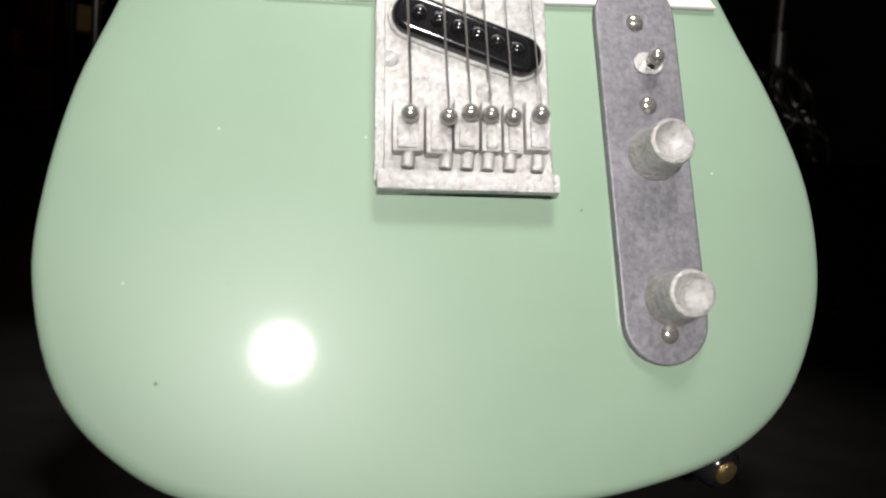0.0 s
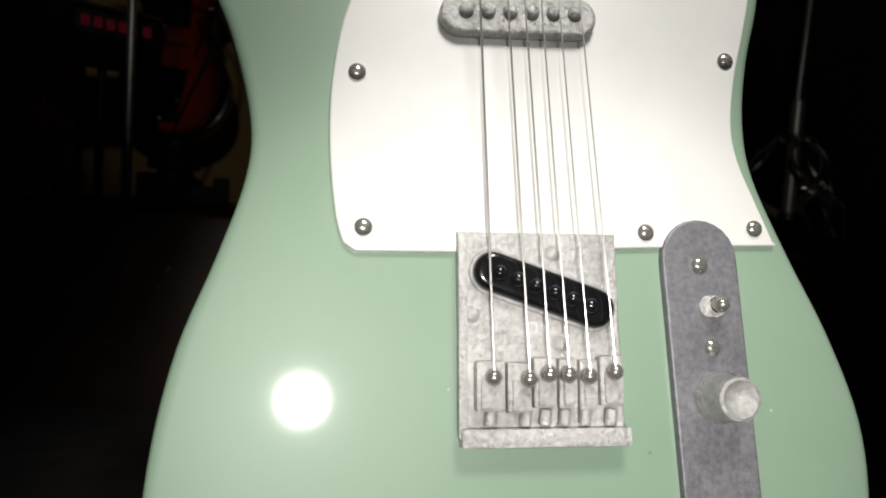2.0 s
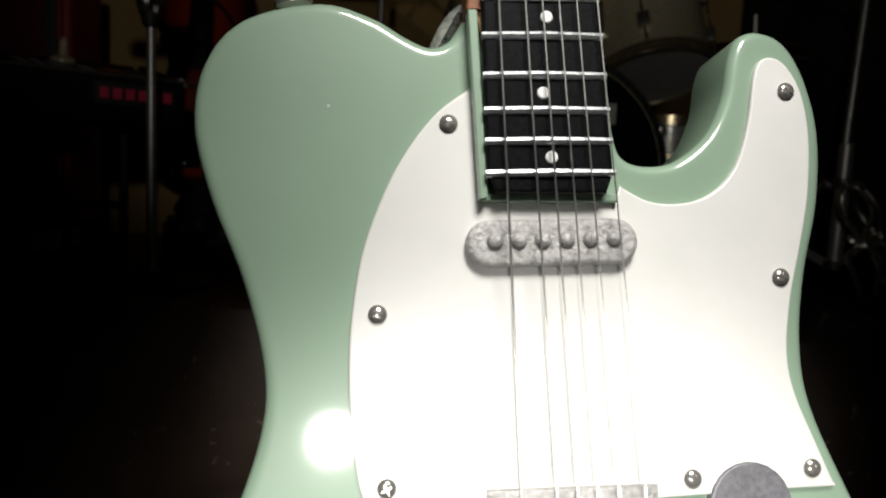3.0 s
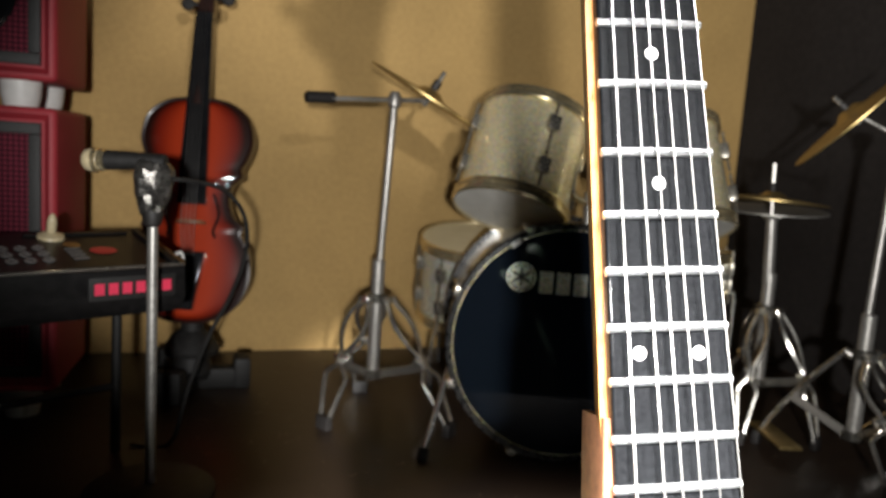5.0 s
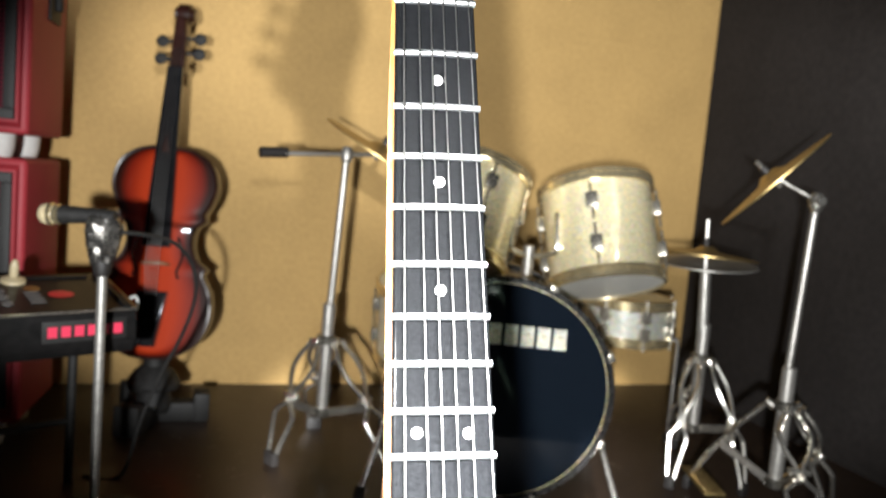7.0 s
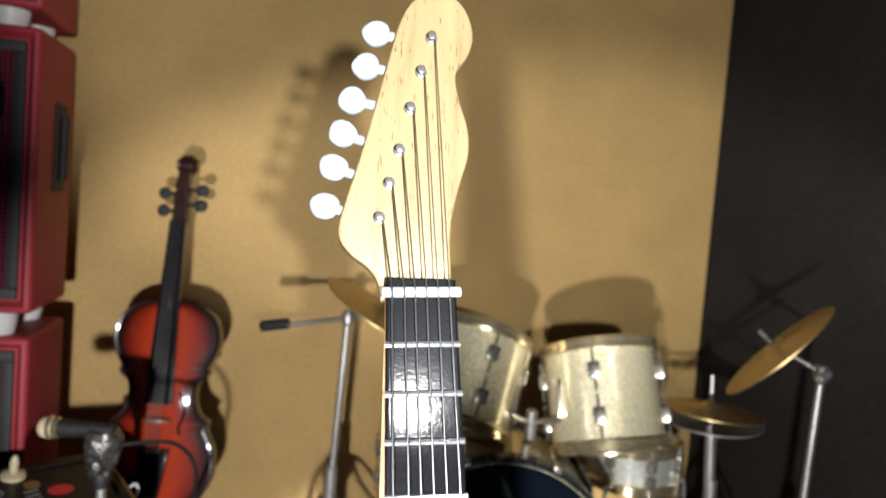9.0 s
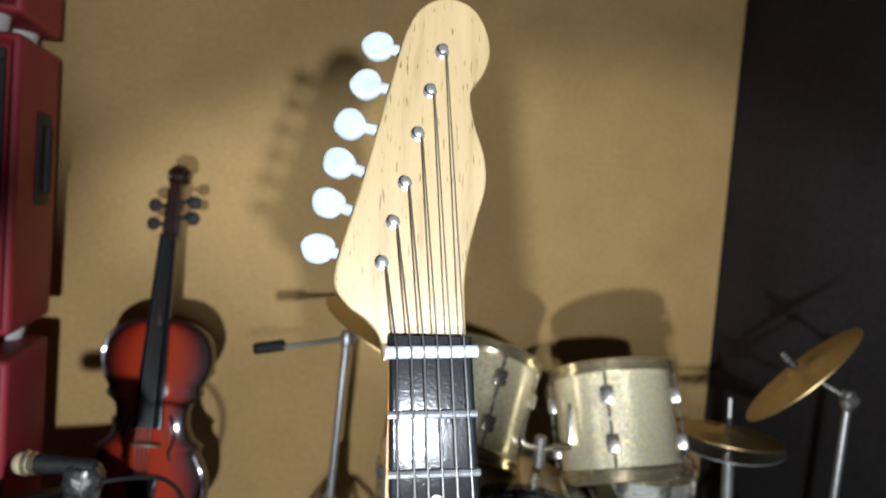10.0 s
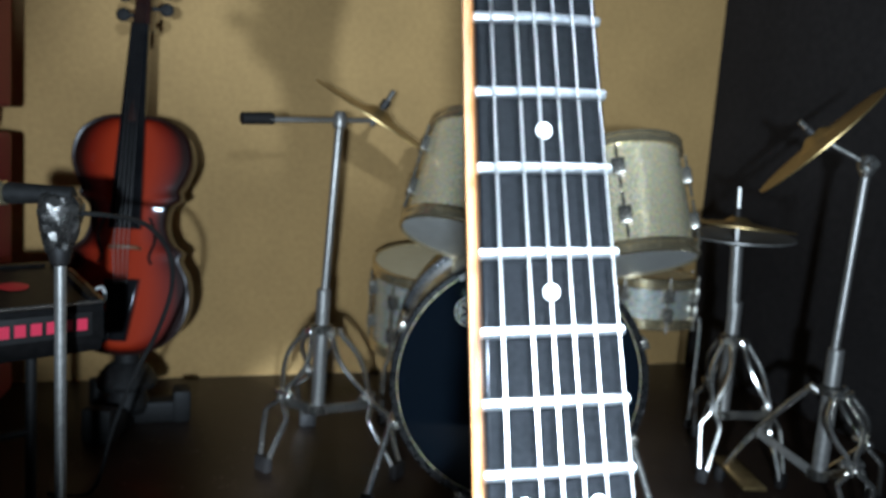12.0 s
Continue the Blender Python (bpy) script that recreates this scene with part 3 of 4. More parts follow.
for n, xs in ((3, (0.2,)), (5, (0.1,)), (7, (0.1,)), (9, (0,)), (12, (-3.2, 3.1)), (15, (0.2,)), (17, (0.6,)), (19, (-0.3,)), (21, (0.2,))):
    z = (EDGE[n - 1] + EDGE[n]) / 2
    for x in xs:
        part("inlay_dot", dot_mesh, DOT, board, at=pose((mid(z) + x) * MM, -3.3 * MM, z * MM))
part("nut", rod(((mid(200.5) - 5.2) * MM, -3.55 * MM, 200.4 * MM), ((mid(200.5) + 5.2) * MM, -3.55 * MM, 200.7 * MM), 0.72 * MM), PEARL, neck_part, "white rounded nut")

# headstock with six tuners on one side
HEAD_L = [(-12.0, 199.5), (-12.5, 202.0), (-14.0, 204.0), (-16.2, 205.6), (-17.9, 208.2), (-17.2, 212.4), (-15.4, 218.7), (-13.6, 225.7), (-11.8, 233.0), (-10.2, 239.2), (-8.2, 242.6), (-5.2, 243.9)]
HEAD_R = [(-2.2, 243), (-0.4, 240.4), (0.2, 237.2), (-0.6, 234.4), (-2.2, 231.8), (-1.7, 228), (-0.5, 224.1), (-0.3, 220.2), (-1.5, 215.7), (-2.6, 210.5), (-2.7, 206.1), (-2.5, 201.8), (-2.4, 199.5)]
head_line = [(p.x, p.y) for p in spline([(x * MM, z * MM, 0) for x, z in HEAD_L + HEAD_R], 4)]
head = part("headstock", slab(head_line, -0.0010, 0.0024, 0.0003), MAPLE, neck_part, "pale maple headstock with fine dark grain", angle=50)
POSTS = ((-12.5, 210.7), (-11.3, 215.5), (-10.0, 220.2), (-8.6, 226.2), (-7.2, 231.6), (-5.8, 236.7))
BUTTONS = ((-19.9, 212.4), (-18.9, 217.9), (-17.8, 222.8), (-16.6, 227.7), (-14.8, 232.8), (-13.5, 237.8))
for k, ((px, pz), (bx, bz)) in enumerate(zip(POSTS, BUTTONS)):
    part("tuner_post", lathe([(0.85 * MM, -0.2 * MM), (0.85 * MM, 0.2 * MM), (0.5 * MM, 0.3 * MM), (0.45 * MM, 1.0 * MM), (0.6 * MM, 1.45 * MM), (0, 1.65 * MM)], 14, pose(px * MM, -1.0 * MM, pz * MM, 90)), STEEL, head)
    d = Vector((px - bx, 0, pz - bz)).normalized()
    stem_from = Vector((bx, 1.0, bz)) + d * 1.3
    stem_to = Vector((bx, 1.0, bz)) + d * 5.5
    peg = part("tuning_peg", rod(stem_from * MM, stem_to * MM, 0.75 * MM), PEARL, head, "milky white tuning peg")
    bm = bmesh.new()
    flat = [(bx + 2.05 * math.cos(t) * (1 + 0.06 * math.sin(3 * t + k)), bz + 1.95 * math.sin(t) * (1 + 0.05 * math.cos(2 * t + k))) for t in (2 * math.pi * i / 20 for i in range(20))]
    slab(mm(flat), 0.0003, 0.0018, 0.0005, bm)
    part("button", bm, PEARL, peg)

NUT_X = (-10.7, -9.1, -7.7, -6.2, -4.7, -3.2)
for k in range(6):
    up = (0.0, -0.2, 0.35, 0.25, 0.1, 0.55)[k]
    line = [(SADDLE_X[k], -4.4, 33.2 + up), ((SADDLE_X[k] + NUT_X[k]) / 2, -4.45, 117), (NUT_X[k], -4.35, 200.5), (POSTS[k][0] + 0.5, -1.9, POSTS[k][1] - 0.6)]
    part("string", tube([[c * MM for c in p] for p in line], (0.14, 0.125, 0.115, 0.10, 0.09, 0.085)[k] * MM, 6), STRING, guitar)

# ---- stands with bent wire legs ----
def wire_leg(parent, top, foot, spread, bulge, wire=0.00088):
    """A leg of two wires that swell apart twice, with a rubber foot and a clip."""
    a, b = Vector(top), Vector(foot)
    out = Vector((b.x - a.x, b.y - a.y, 0)).normalized()
    side = Vector((-out.y, out.x, 0))
    leg = None
    shape = spline([(0, 0.55, 0), (0.05, 0.50, 0), (0.13, 0.85, 0), (0.22, 1.0, 0), (0.33, 0.75, 0), (0.43, 0.28, 0), (0.50, 0.22, 0), (0.55, 0.30, 0), (0.62, 0.95, 0), (0.68, 0.95, 0), (0.85, 0.62, 0), (1.0, 0.36, 0)], 3)
    for s in (-1, 1):
        pts = [a.lerp(b + Vector((0, 0, 0.003)), q.x) + out * bulge * math.sin(math.pi * q.x) + side * s * spread * q.y for q in shape]
        piece = part("leg_wire" if leg else "leg", tube(pts, wire, 7), WIRE, leg or parent)
        leg = leg or piece
    m = a.lerp(b, 0.45) + out * bulge
    part("clip", rod(m - side * spread * 0.7, m + side * spread * 0.7, wire * 1.5, 8), WIRE, leg)
    part("rubber_foot", box((spread * 1.15, wire * 3.2, 0.0052), (0, 0, 0.0026), 0.0006), RUBBER, leg, "black rubber foot", at=Matrix.Translation(b) @ pose(0, 0, 0, 0, 0, math.degrees(math.atan2(side.y, side.x))))
    return leg


def cymbal(parent, centre, normal, radius, bell=0.22, metal=None):
    n = Vector(normal).normalized()
    m = axis(centre, Vector(centre) + n)
    t = 0.0005
    prof = [(0, 0.0030), (radius * bell * 0.6, 0.0027), (radius * bell, 0.0012), (radius * bell * 1.15, 0.0008), (radius * 0.6, 0.0002), (radius, -0.0006), (radius, -0.0006 - t), (radius * 0.6, 0.0002 - t), (radius * bell, 0.0012 - t), (0, 0.0030 - t)]
    return part("cymbal", lathe(prof, 48, m), metal or BRASS, parent, "dull hand-cut brass cymbal")


def wing_nut(parent, centre, normal, length=0.009):
    n = Vector(normal).normalized()
    c = Vector(centre)
    p = part("cymbal_rod", rod(c - n * 0.004, c + n * length, 0.0009, 8), WIRE, parent)
    part("felt_washer", rod(c + n * length * 0.3, c + n * length * 0.62, 0.0016, 10), RUBBER, p)


def tripod(parent, base, r, hub, feet, spread, bulge):
    """Lower tube, collar and three wire legs with braces."""
    x, y = base
    part("lower_tube", rod((x, y, hub - 0.030), (x, y, hub + 0.012), r, 16), TUBE, parent)
    collar = part("collar", lathe([(r * 1.02, 0), (r * 1.5, 0.0004), (r * 1.5, 0.0032), (r * 1.02, 0.0036)], 18, pose(x, y, hub - 0.004)), DARKRIM, parent)
    low = part("lower_collar", lathe([(r * 0.4, 0), (r * 1.5, 0.0004), (r * 1.5, 0.003), (r * 0.9, 0.0034)], 18, pose(x, y, hub - 0.033)), DARKRIM, parent)
    for fx, fy in feet:
        d = Vector((fx - x, fy - y, 0))
        u = d.normalized()
        top = Vector((x, y, hub - 0.002)) + u * r * 2.2
        part("hinge", rod(top - Vector((0, 0, 0.0016)) - u * r, top + u * 0.001, 0.0016, 10), WIRE, collar)
        wire_leg(parent, top, (fx, fy, 0), spread, bulge)
        m = top.lerp(Vector((fx, fy, 0)), 0.5) + u * bulge
        part("brace", box((0.0006, 0.0030, 1), (0, 0, 0.5), 0.0), WIRE, low, at=axis(Vector((x, y, hub - 0.031)) + u * r, m) @ Matrix.Diagonal((1, 1, (m - Vector((x, y, hub - 0.031)) - u * r).length, 1)))


# cymbal stand with a level boom and a counterweight
boom = thing("boom_cymbal_stand", Matrix(), "chrome boom stand with wire tripod legs and tilted brass cymbal", "cymbal stand", "cymbal stands")
tripod(boom, (-0.0615, 0.2195), 0.0024, 0.0475, ((-0.0765, 0.2025), (-0.032, 0.2025), (-0.068, 0.2445)), 0.0054, 0.002)
part("upper_tube", rod((-0.0612, 0.2195, 0.058), (-0.0592, 0.2200, 0.1178), 0.0014, 12), TUBE, boom)
part("tilter", lathe([(0.0010, -0.003), (0.0022, -0.002), (0.0026, 0.001), (0.0016, 0.0032), (0, 0.0034)], 14, pose(-0.0592, 0.2200, 0.1172)), TUBE, boom)
part("boom_arm", rod((-0.0800, 0.2052, 0.1155), (-0.0470, 0.2285, 0.1186), 0.0009, 10), TUBE, boom)
part("counterweight", rod((-0.0875, 0.2010, 0.1152), (-0.0790, 0.2072, 0.1160), 0.0020, 14), RUBBER, boom, "black rubber counterweight")
cymbal(boom, (-0.0470, 0.2270, 0.1200), (0.48, -0.03, 0.87), 0.0240)
wing_nut(boom, (-0.0470, 0.2270, 0.1200), (0.48, -0.03, 0.87), 0.0105)

# cymbal stand with a raised cymbal
stand = thing("cymbal_stand", Matrix(), "chrome stand with wire tripod legs and steeply tilted brass cymbal", "cymbal stand", "cymbal stands")
tripod(stand, (0.1090, 0.1975), 0.0025, 0.0430, ((0.1080, 0.1705), (0.0845, 0.2165), (0.1325, 0.2025)), 0.0054, 0.002)
part("upper_tube", rod((0.1085, 0.1975, 0.054), (0.1107, 0.1980, 0.1143), 0.0013, 12), TUBE, stand)
part("tilter", lathe([(0.0015, -0.004), (0.0026, -0.002), (0.0028, 0.0015), (0.0018, 0.003), (0, 0.0032)], 14, pose(0.1108, 0.1980, 0.1150)), WIRE, stand)
part("tilter_knob", rod((0.1108, 0.1940, 0.1152), (0.1108, 0.2015, 0.1152), 0.0018, 14), WIRE, stand)
part("tilter_arm", rod((0.1108, 0.1980, 0.1152), (0.0980, 0.2012, 0.1217), 0.0009, 10), WIRE, stand)
cymbal(stand, (0.0960, 0.2018, 0.1218), (-0.69, 0.24, 0.66), 0.0236)
wing_nut(stand, (0.0960, 0.2018, 0.1218), (-0.69, 0.24, 0.66), 0.0085)

# hi-hat
hat = thing("hi_hat_stand", pose(0.0024, 0.0020, 0.0006), "hi-hat stand with two level brass cymbals and wire tripod legs", "hi-hat", "cymbal stands")
tripod(hat, (0.0865, 0.229), 0.0024, 0.0500, ((0.073, 0.209), (0.101, 0.208), (0.088, 0.254)), 0.0032, 0.003)
part("middle_tube", rod((0.0860, 0.229, 0.058), (0.0843, 0.229, 0.0830), 0.0021, 14), TUBE, hat)
part("pull_rod", rod((0.0843, 0.229, 0.080), (0.0828, 0.229, 0.1040), 0.0008, 8), TUBE, hat)
part("clutch", rod((0.0834, 0.229, 0.0925), (0.0831, 0.229, 0.0965), 0.0014, 10), RUBBER, hat)
cymbal(hat, (0.0841, 0.229, 0.0855), (0.03, 0.06, -1), 0.0198, 0.22, TUBE)
cymbal(hat, (0.0838, 0.229, 0.0905), (0.05, 0.03, 1), 0.0198)
part("pedal", box((0.008, 0.026, 0.0014), (0.0845, 0.206, 0.0055), 0.0004), BRASS, hat, "small brass pedal")


# ---- drums ----
def drum(parent_name, m, r, depth, wrap, top_skin, bottom_skin, label, lugs=6, phase=0.0, rim=GOLDRIM):
    """A drum along the z axis of m, its middle at the origin."""
    d = thing(parent_name, m, label, "drum", "drum kit")
    h = depth / 2
    part("shell", lathe([(r * 0.96, -h), (r * 0.97, -h), (r * 0.97, h), (r * 0.96, h)], 56), wrap, d, "sparkling foil-wrapped shell")
    for s, skin in ((1, top_skin), (-1, bottom_skin)):
        flip = Matrix.Diagonal((1, 1, s, 1))
        hoop = [(r * 0.975, h - 0.0032), (r * 1.02, h - 0.0032), (r * 1.035, h - 0.0028), (r * 1.035, h - 0.0018), (r * 1.008, h - 0.0015), (r * 1.008, h - 0.0005), (r * 1.035, h - 0.0002), (r * 1.035, h + 0.0008), (r * 1.015, h + 0.0012), (r * 0.985, h + 0.0014), (r * 0.98, h + 0.0002)]
        part("hoop", lathe(hoop, 56, flip), rim, d)
        part("drum_skin", lathe([(r * 0.985, h - 0.0004), (r * 0.975, h + 0.0005), (0, h + 0.0005)], 56, flip), skin, d)
    lug = box((0.0032, 0.0044, 0.0056), (0.0008, 0, 0), 0.0007)
    merge(lug, rod((0.0013, 0, -0.0075), (0.0013, 0, 0.0075), 0.0005, 8))
    lug_mesh = mesh_of("lug", lug, LUG)
    for k in range(lugs):
        a = phase + 360 * k / lugs
        for s in (1, -1):
            part("lug", lug_mesh, LUG, d, at=pose(0, 0, 0, 0, 0, a) @ pose(r * 0.985, 0, s * h * 0.42))
    return d


def along(centre, direction):
    return axis(centre, Vector(centre) + Vector(direction))


drum("tom_drum", along((-0.0120, 0.2170, 0.0980), (0.21, 0.40, 0.90)), 0.0205, 0.0375, FOIL, SKIN, SKINGREY, "gold sparkle tom drum tilted over the bass drum", 4, -48)
drum("tom_drum", along((0.0405, 0.2200, 0.0945), (-0.14, 0.36, 0.92)), 0.0218, 0.0385, FOIL, SKIN, SKINGREY, "gold sparkle tom drum tilted to the side, beside the hi-hat", 4, -128)


def leg_drum(name, centre, r, depth, wrap, label, tilt=0.0):
    m = pose(*centre, tilt)
    d = drum(name, m, r, depth, wrap, SKIN, SKINGREY, label, 8, 10)
    for k in range(3):
        a = radians(-125 + 120 * k)
        x, y = r * 1.06 * math.cos(a), r * 1.06 * math.sin(a)
        low = m @ Vector((x * 1.12, y * 1.12, -depth * 0.62))
        foot = m.inverted() @ Vector((low.x, low.y, 0.0008))
        ankle = m.inverted() @ Vector((low.x, low.y, 0.0042))
        sole = m.inverted() @ Vector((low.x, low.y, 0.0))
        line = [(x, y, 0.004), (x, y, -depth * 0.45), (x * 1.12, y * 1.12, -depth * 0.62), tuple(foot)]
        leg = part("leg", tube(spline(line, 4), 0.0009, 8), WIRE, d)
        part("rubber_foot", rod(ankle, sole, 0.0017, 10), RUBBER, leg)
    return d


leg_drum("floor_tom", (-0.0245, 0.2690, 0.0470), 0.0225, 0.0345, FOILBLUE, "silver sparkle floor tom with a cream skin on thin legs", 12.0)
leg_drum("snare_drum", (0.0660, 0.2700, 0.0560), 0.0215, 0.0180, FOILBLUE, "silver sparkle snare drum on thin legs behind the toms")

# bass drum, lying on its side
BASS = (0.0040, 0.2100, 0.0402)
bass = thing("bass_drum", pose(*BASS, 90, 0, 0), "large bass drum with glossy black front skin on the shelf", "drum", "drum kit")
R = 0.0392
part("shell", lathe([(R * 0.96, -0.024), (R * 0.97, -0.024), (R * 0.97, 0.024), (R * 0.96, 0.024)], 72), FOIL, bass, "sparkling foil-wrapped shell")
for s, skin, note in ((1, SKINBLACK, "glossy black front skin"), (-1, SKINGREY, "")):
    flip = Matrix.Diagonal((1, 1, s, 1))
    part("hoop", lathe([(R * 0.965, 0.019), (R * 1.02, 0.019), (R * 1.025, 0.0195), (R * 1.025, 0.0245), (R * 1.01, 0.0252), (R * 0.975, 0.0252), (R * 0.965, 0.024)], 72, flip), HOOPBLACK, bass, "black lacquered hoop")
    skin_part = part("drum_skin", lathe([(R * 0.968, 0.0236), (R * 0.95, 0.0242), (R * 0.5, 0.0244), (0, 0.0244)], 72, flip), skin, bass, note)
    if s == 1:
        front = skin_part
# the maker's round mark and its lettering as plain shapes
LX, LZ = -0.0170, 0.0217
part("round_mark", lathe([(0.0042, 0.0001), (0.0048, 0.0001), (0.0048, 0.0003), (0.0042, 0.0003), (0.0042, 0.0001)], 32, pose(LX, LZ, 0.0245)), SILVERINK, front, "sparkling ring mark")
part("mark_disc", lathe([(0.0038, 0.0001), (0.0038, 0.0002), (0, 0.0002)], 28, pose(LX, LZ, 0.0245)), SILVERINK, front, "sparkling round mark")
for k in range(3):
    part("mark_bar", box((0.0008, 0.0062, 0.0003)), MATT, front, at=pose(LX, LZ, 0.0247, 0, 0, 60 * k))
for k in range(6):
    part("letter_bar", box((0.0044, 0.0072, 0.0002), (0, 0, 0), 0.0), SILVERINK, front, at=pose(-0.0088 + 0.0056 * k, LZ - 0.0014 - 0.0001 * k, 0.0246))
for k in range(8):
    a = radians(45 * k + 22)
    claw = part("claw", box((0.0030, 0.0022, 0.0085), (0, 0, 0), 0.0004), LUG, bass, at=pose(R * 1.03 * math.cos(a), R * 1.03 * math.sin(a), 0.0215, 0, 0, math.degrees(a) + 90))
    part("tension_rod", rod((0, 0.0003, 0.002), (0, -0.0002, -0.018), 0.0006, 8), WIRE, claw)
for s in (-1, 1):
    spur = part("spur", rod((s * R * 0.95, -0.012, 0.012), (s * (R + 0.006), -BASS[2] + 0.0006, 0.030), 0.0011, 10), WIRE, bass)
    part("rubber_foot", rod((s * (R + 0.0054), -BASS[2] + 0.004, 0.0285), (s * (R + 0.006), -BASS[2] + 0.0002, 0.030), 0.0019, 10), RUBBER, spur)
# holder of the two toms
part("tom_post", rod((0.009, R * 0.96, -0.004), (0.009, R + 0.010, -0.004), 0.0022, 14), TUBE, bass)
for s, x in ((-1, 0.001), (1, 0.0185)):
    line = [(0.009 + s * 0.0015, R + 0.006, -0.002), (x - s * 0.001, R + 0.0085, 0.002), (x, R + 0.0115, 0.003), (x - s * 0.0005, R + 0.022, -0.001), (x + s * 0.003, R + 0.025, -0.006)]
    part("tom_arm", tube(spline(line, 5), 0.0011, 8), WIRE, bass)
part("badge_clip", box((0.0035, 0.0016, 0.0005), (0, 0, 0)), FOOTWHITE, bass, at=pose(-0.0195, R * 0.83, 0.0254, 0, 0, 35))

# ---- violin on its stand ----
VIOLIN = Matrix.Translation((-0.1357, 0.236, 0.0275)) @ pose(0, 0, 0, -9, -0.2, 4)
violin = thing("violin", VIOLIN, "miniature violin with red sunburst varnish, upright on a black stand", "violin")
V = [(0, 0), (9, 1.2), (17.5, 6.5), (22.3, 16), (21.8, 27), (18.2, 34.5), (19.0, 37.6), (15.2, 40.8), (12.9, 47), (13.6, 54), (17.4, 57.6), (16.8, 60.4), (19.2, 65), (20.9, 72), (18.6, 80.5), (12, 85.6), (4.5, 87), (0, 87.2)]
half_line = [(p.x, p.y) for p in spline([(x * MM, z * MM, 0) for x, z in V], 4)]
vline = half_line + [(-x, z) for x, z in half_line[-2:0:-1]]
bm = bmesh.new()
slab(vline, -0.0045, 0.0055, 0.0008, bm)
part("ribs", bm, VARNISH, violin, "dark varnished ribs", angle=50)
# arched top, with the distance from its rim kept for the varnish
steps = 9
bm = bmesh.new()
layer = bm.verts.layers.float.new("rim")
centre_pts = [(x * 0.06, 8 * MM + (z - 8 * MM) * 0.92 if z > 8 * MM else 8 * MM) for x, z in vline]
loops = []
for k in range(steps + 1):
    t = k / steps
    loop = []
    for (x, z), (cx, cz) in zip(vline, centre_pts):
        v = bm.verts.new((x + (cx - x) * t, -0.0047 - 0.0016 * math.sin(math.pi / 2 * min(1, t * 1.25)) ** 1.3, z + (cz - z) * t * 0.55))
        v[layer] = min(1.0, t * 1.55)
        loop.append(v)
    loops.append(loop)
n = len(vline)
for a_, b_ in zip(loops, loops[1:]):
    for i in range(n):
        j = (i + 1) % n
        bm.faces.new((a_[i], a_[j], b_[j], b_[i]))
bm.faces.new(loops[-1])
top = part("front", bm, BURST, violin, "orange-red sunburst front with a dark rim", angle=70)
for s in (-1, 1):
    part("edge_bead", tube([(x * s * 0.995, -0.0048, z) for x, z in half_line], 0.0007, 6), VARNISH, violin)
    f = spline([(s * 9.2 * MM, -0.0061, 33 * MM), (s * 8.3 * MM, -0.0062, 36 * MM), (s * 10.0 * MM, -0.0060, 42 * MM), (s * 8.6 * MM, -0.0061, 48 * MM), (s * 7.6 * MM, -0.0062, 50 * MM)], 5)
    part("sound_hole", tube(f, 0.0006, 6), BLACK, top)
part("neck", rod((0, -0.0060, 84 * MM), (0.0004, -0.0035, 122 * MM), 0.0034, 14, end=0.0026), VARNISH, violin)
fing = slab(mm([(-5.6, 45.5), (5.6, 45.5), (3.3, 121), (-3.2, 121)]), -0.0010, 0.0012, 0.0005)
part("fingerboard", fing, BLACK, violin, "long black fingerboard", at=pose(0.0002, -0.0112, 0.0, -2.2))
part("tailpiece", slab(mm([(-6.2, 27.5), (6.2, 27.5), (4.6, 16), (2.8, 5), (-2.8, 5), (-4.6, 16)]), -0.0098, -0.0062, 0.0008), BLACK, violin, "black tailpiece")
bridge2 = slab(mm([(-5.6, 0), (-3.2, 0), (-2.4, 1.6), (2.4, 1.6), (3.2, 0), (5.6, 0), (5.0, 3.4), (2.6, 5.2), (-2.6, 5.2), (-5.0, 3.4)]), -0.0006, 0.0006, 0.0002)
part("bridge", bridge2, BROWN, violin, "small brown bridge", at=pose(0, -0.0062, 0.0385, 84, 0, 0))
for k in range(4):
    x = (-2.2 + 1.47 * k) * MM
    part("string", tube([(x * 0.9, -0.0100, 26 * MM), (x * 1.1, -0.0121, 38.7 * MM), (x * 0.75, -0.0078, 121 * MM), (x * 0.5, -0.0040, 132 * MM)], 0.00017, 5), STRING, violin)
peg_box = slab(mm([(-3.2, 120), (3.2, 120), (2.6, 136), (2.0, 143), (-2.0, 143), (-2.6, 136)]), -0.0050, 0.0030, 0.0008)
pegs = part("peg_box", peg_box, VARNISH, violin, "dark peg box")
scroll = lathe([(0, -0.0042), (0.0026, -0.0042), (0.0032, -0.0036), (0.0030, -0.0030), (0.0044, -0.0024), (0.0046, 0), (0.0044, 0.0024), (0.0030, 0.0030), (0.0032, 0.0036), (0.0026, 0.0042), (0, 0.0042)], 20, pose(0, 0.0015, 0.1460, 0, 90, 0))
part("scroll", scroll, VARNISH, violin)
for s, z in ((-1, 125.5), (1, 128.5), (-1, 133.0), (1, 135.0)):
    peg = part("tuning_peg", rod((-s * 0.003, -0.0012, z * MM), (s * 0.0062, -0.0012, z * MM), 0.0008, 8), MATT, pegs)
    part("peg_head", lathe([(0, -0.0009), (0.0020, -0.0007), (0.0027, 0), (0.0020, 0.0007), (0, 0.0009)], 14, pose(s * 0.0078, -0.0012, z * MM, 90)), MATT, peg)
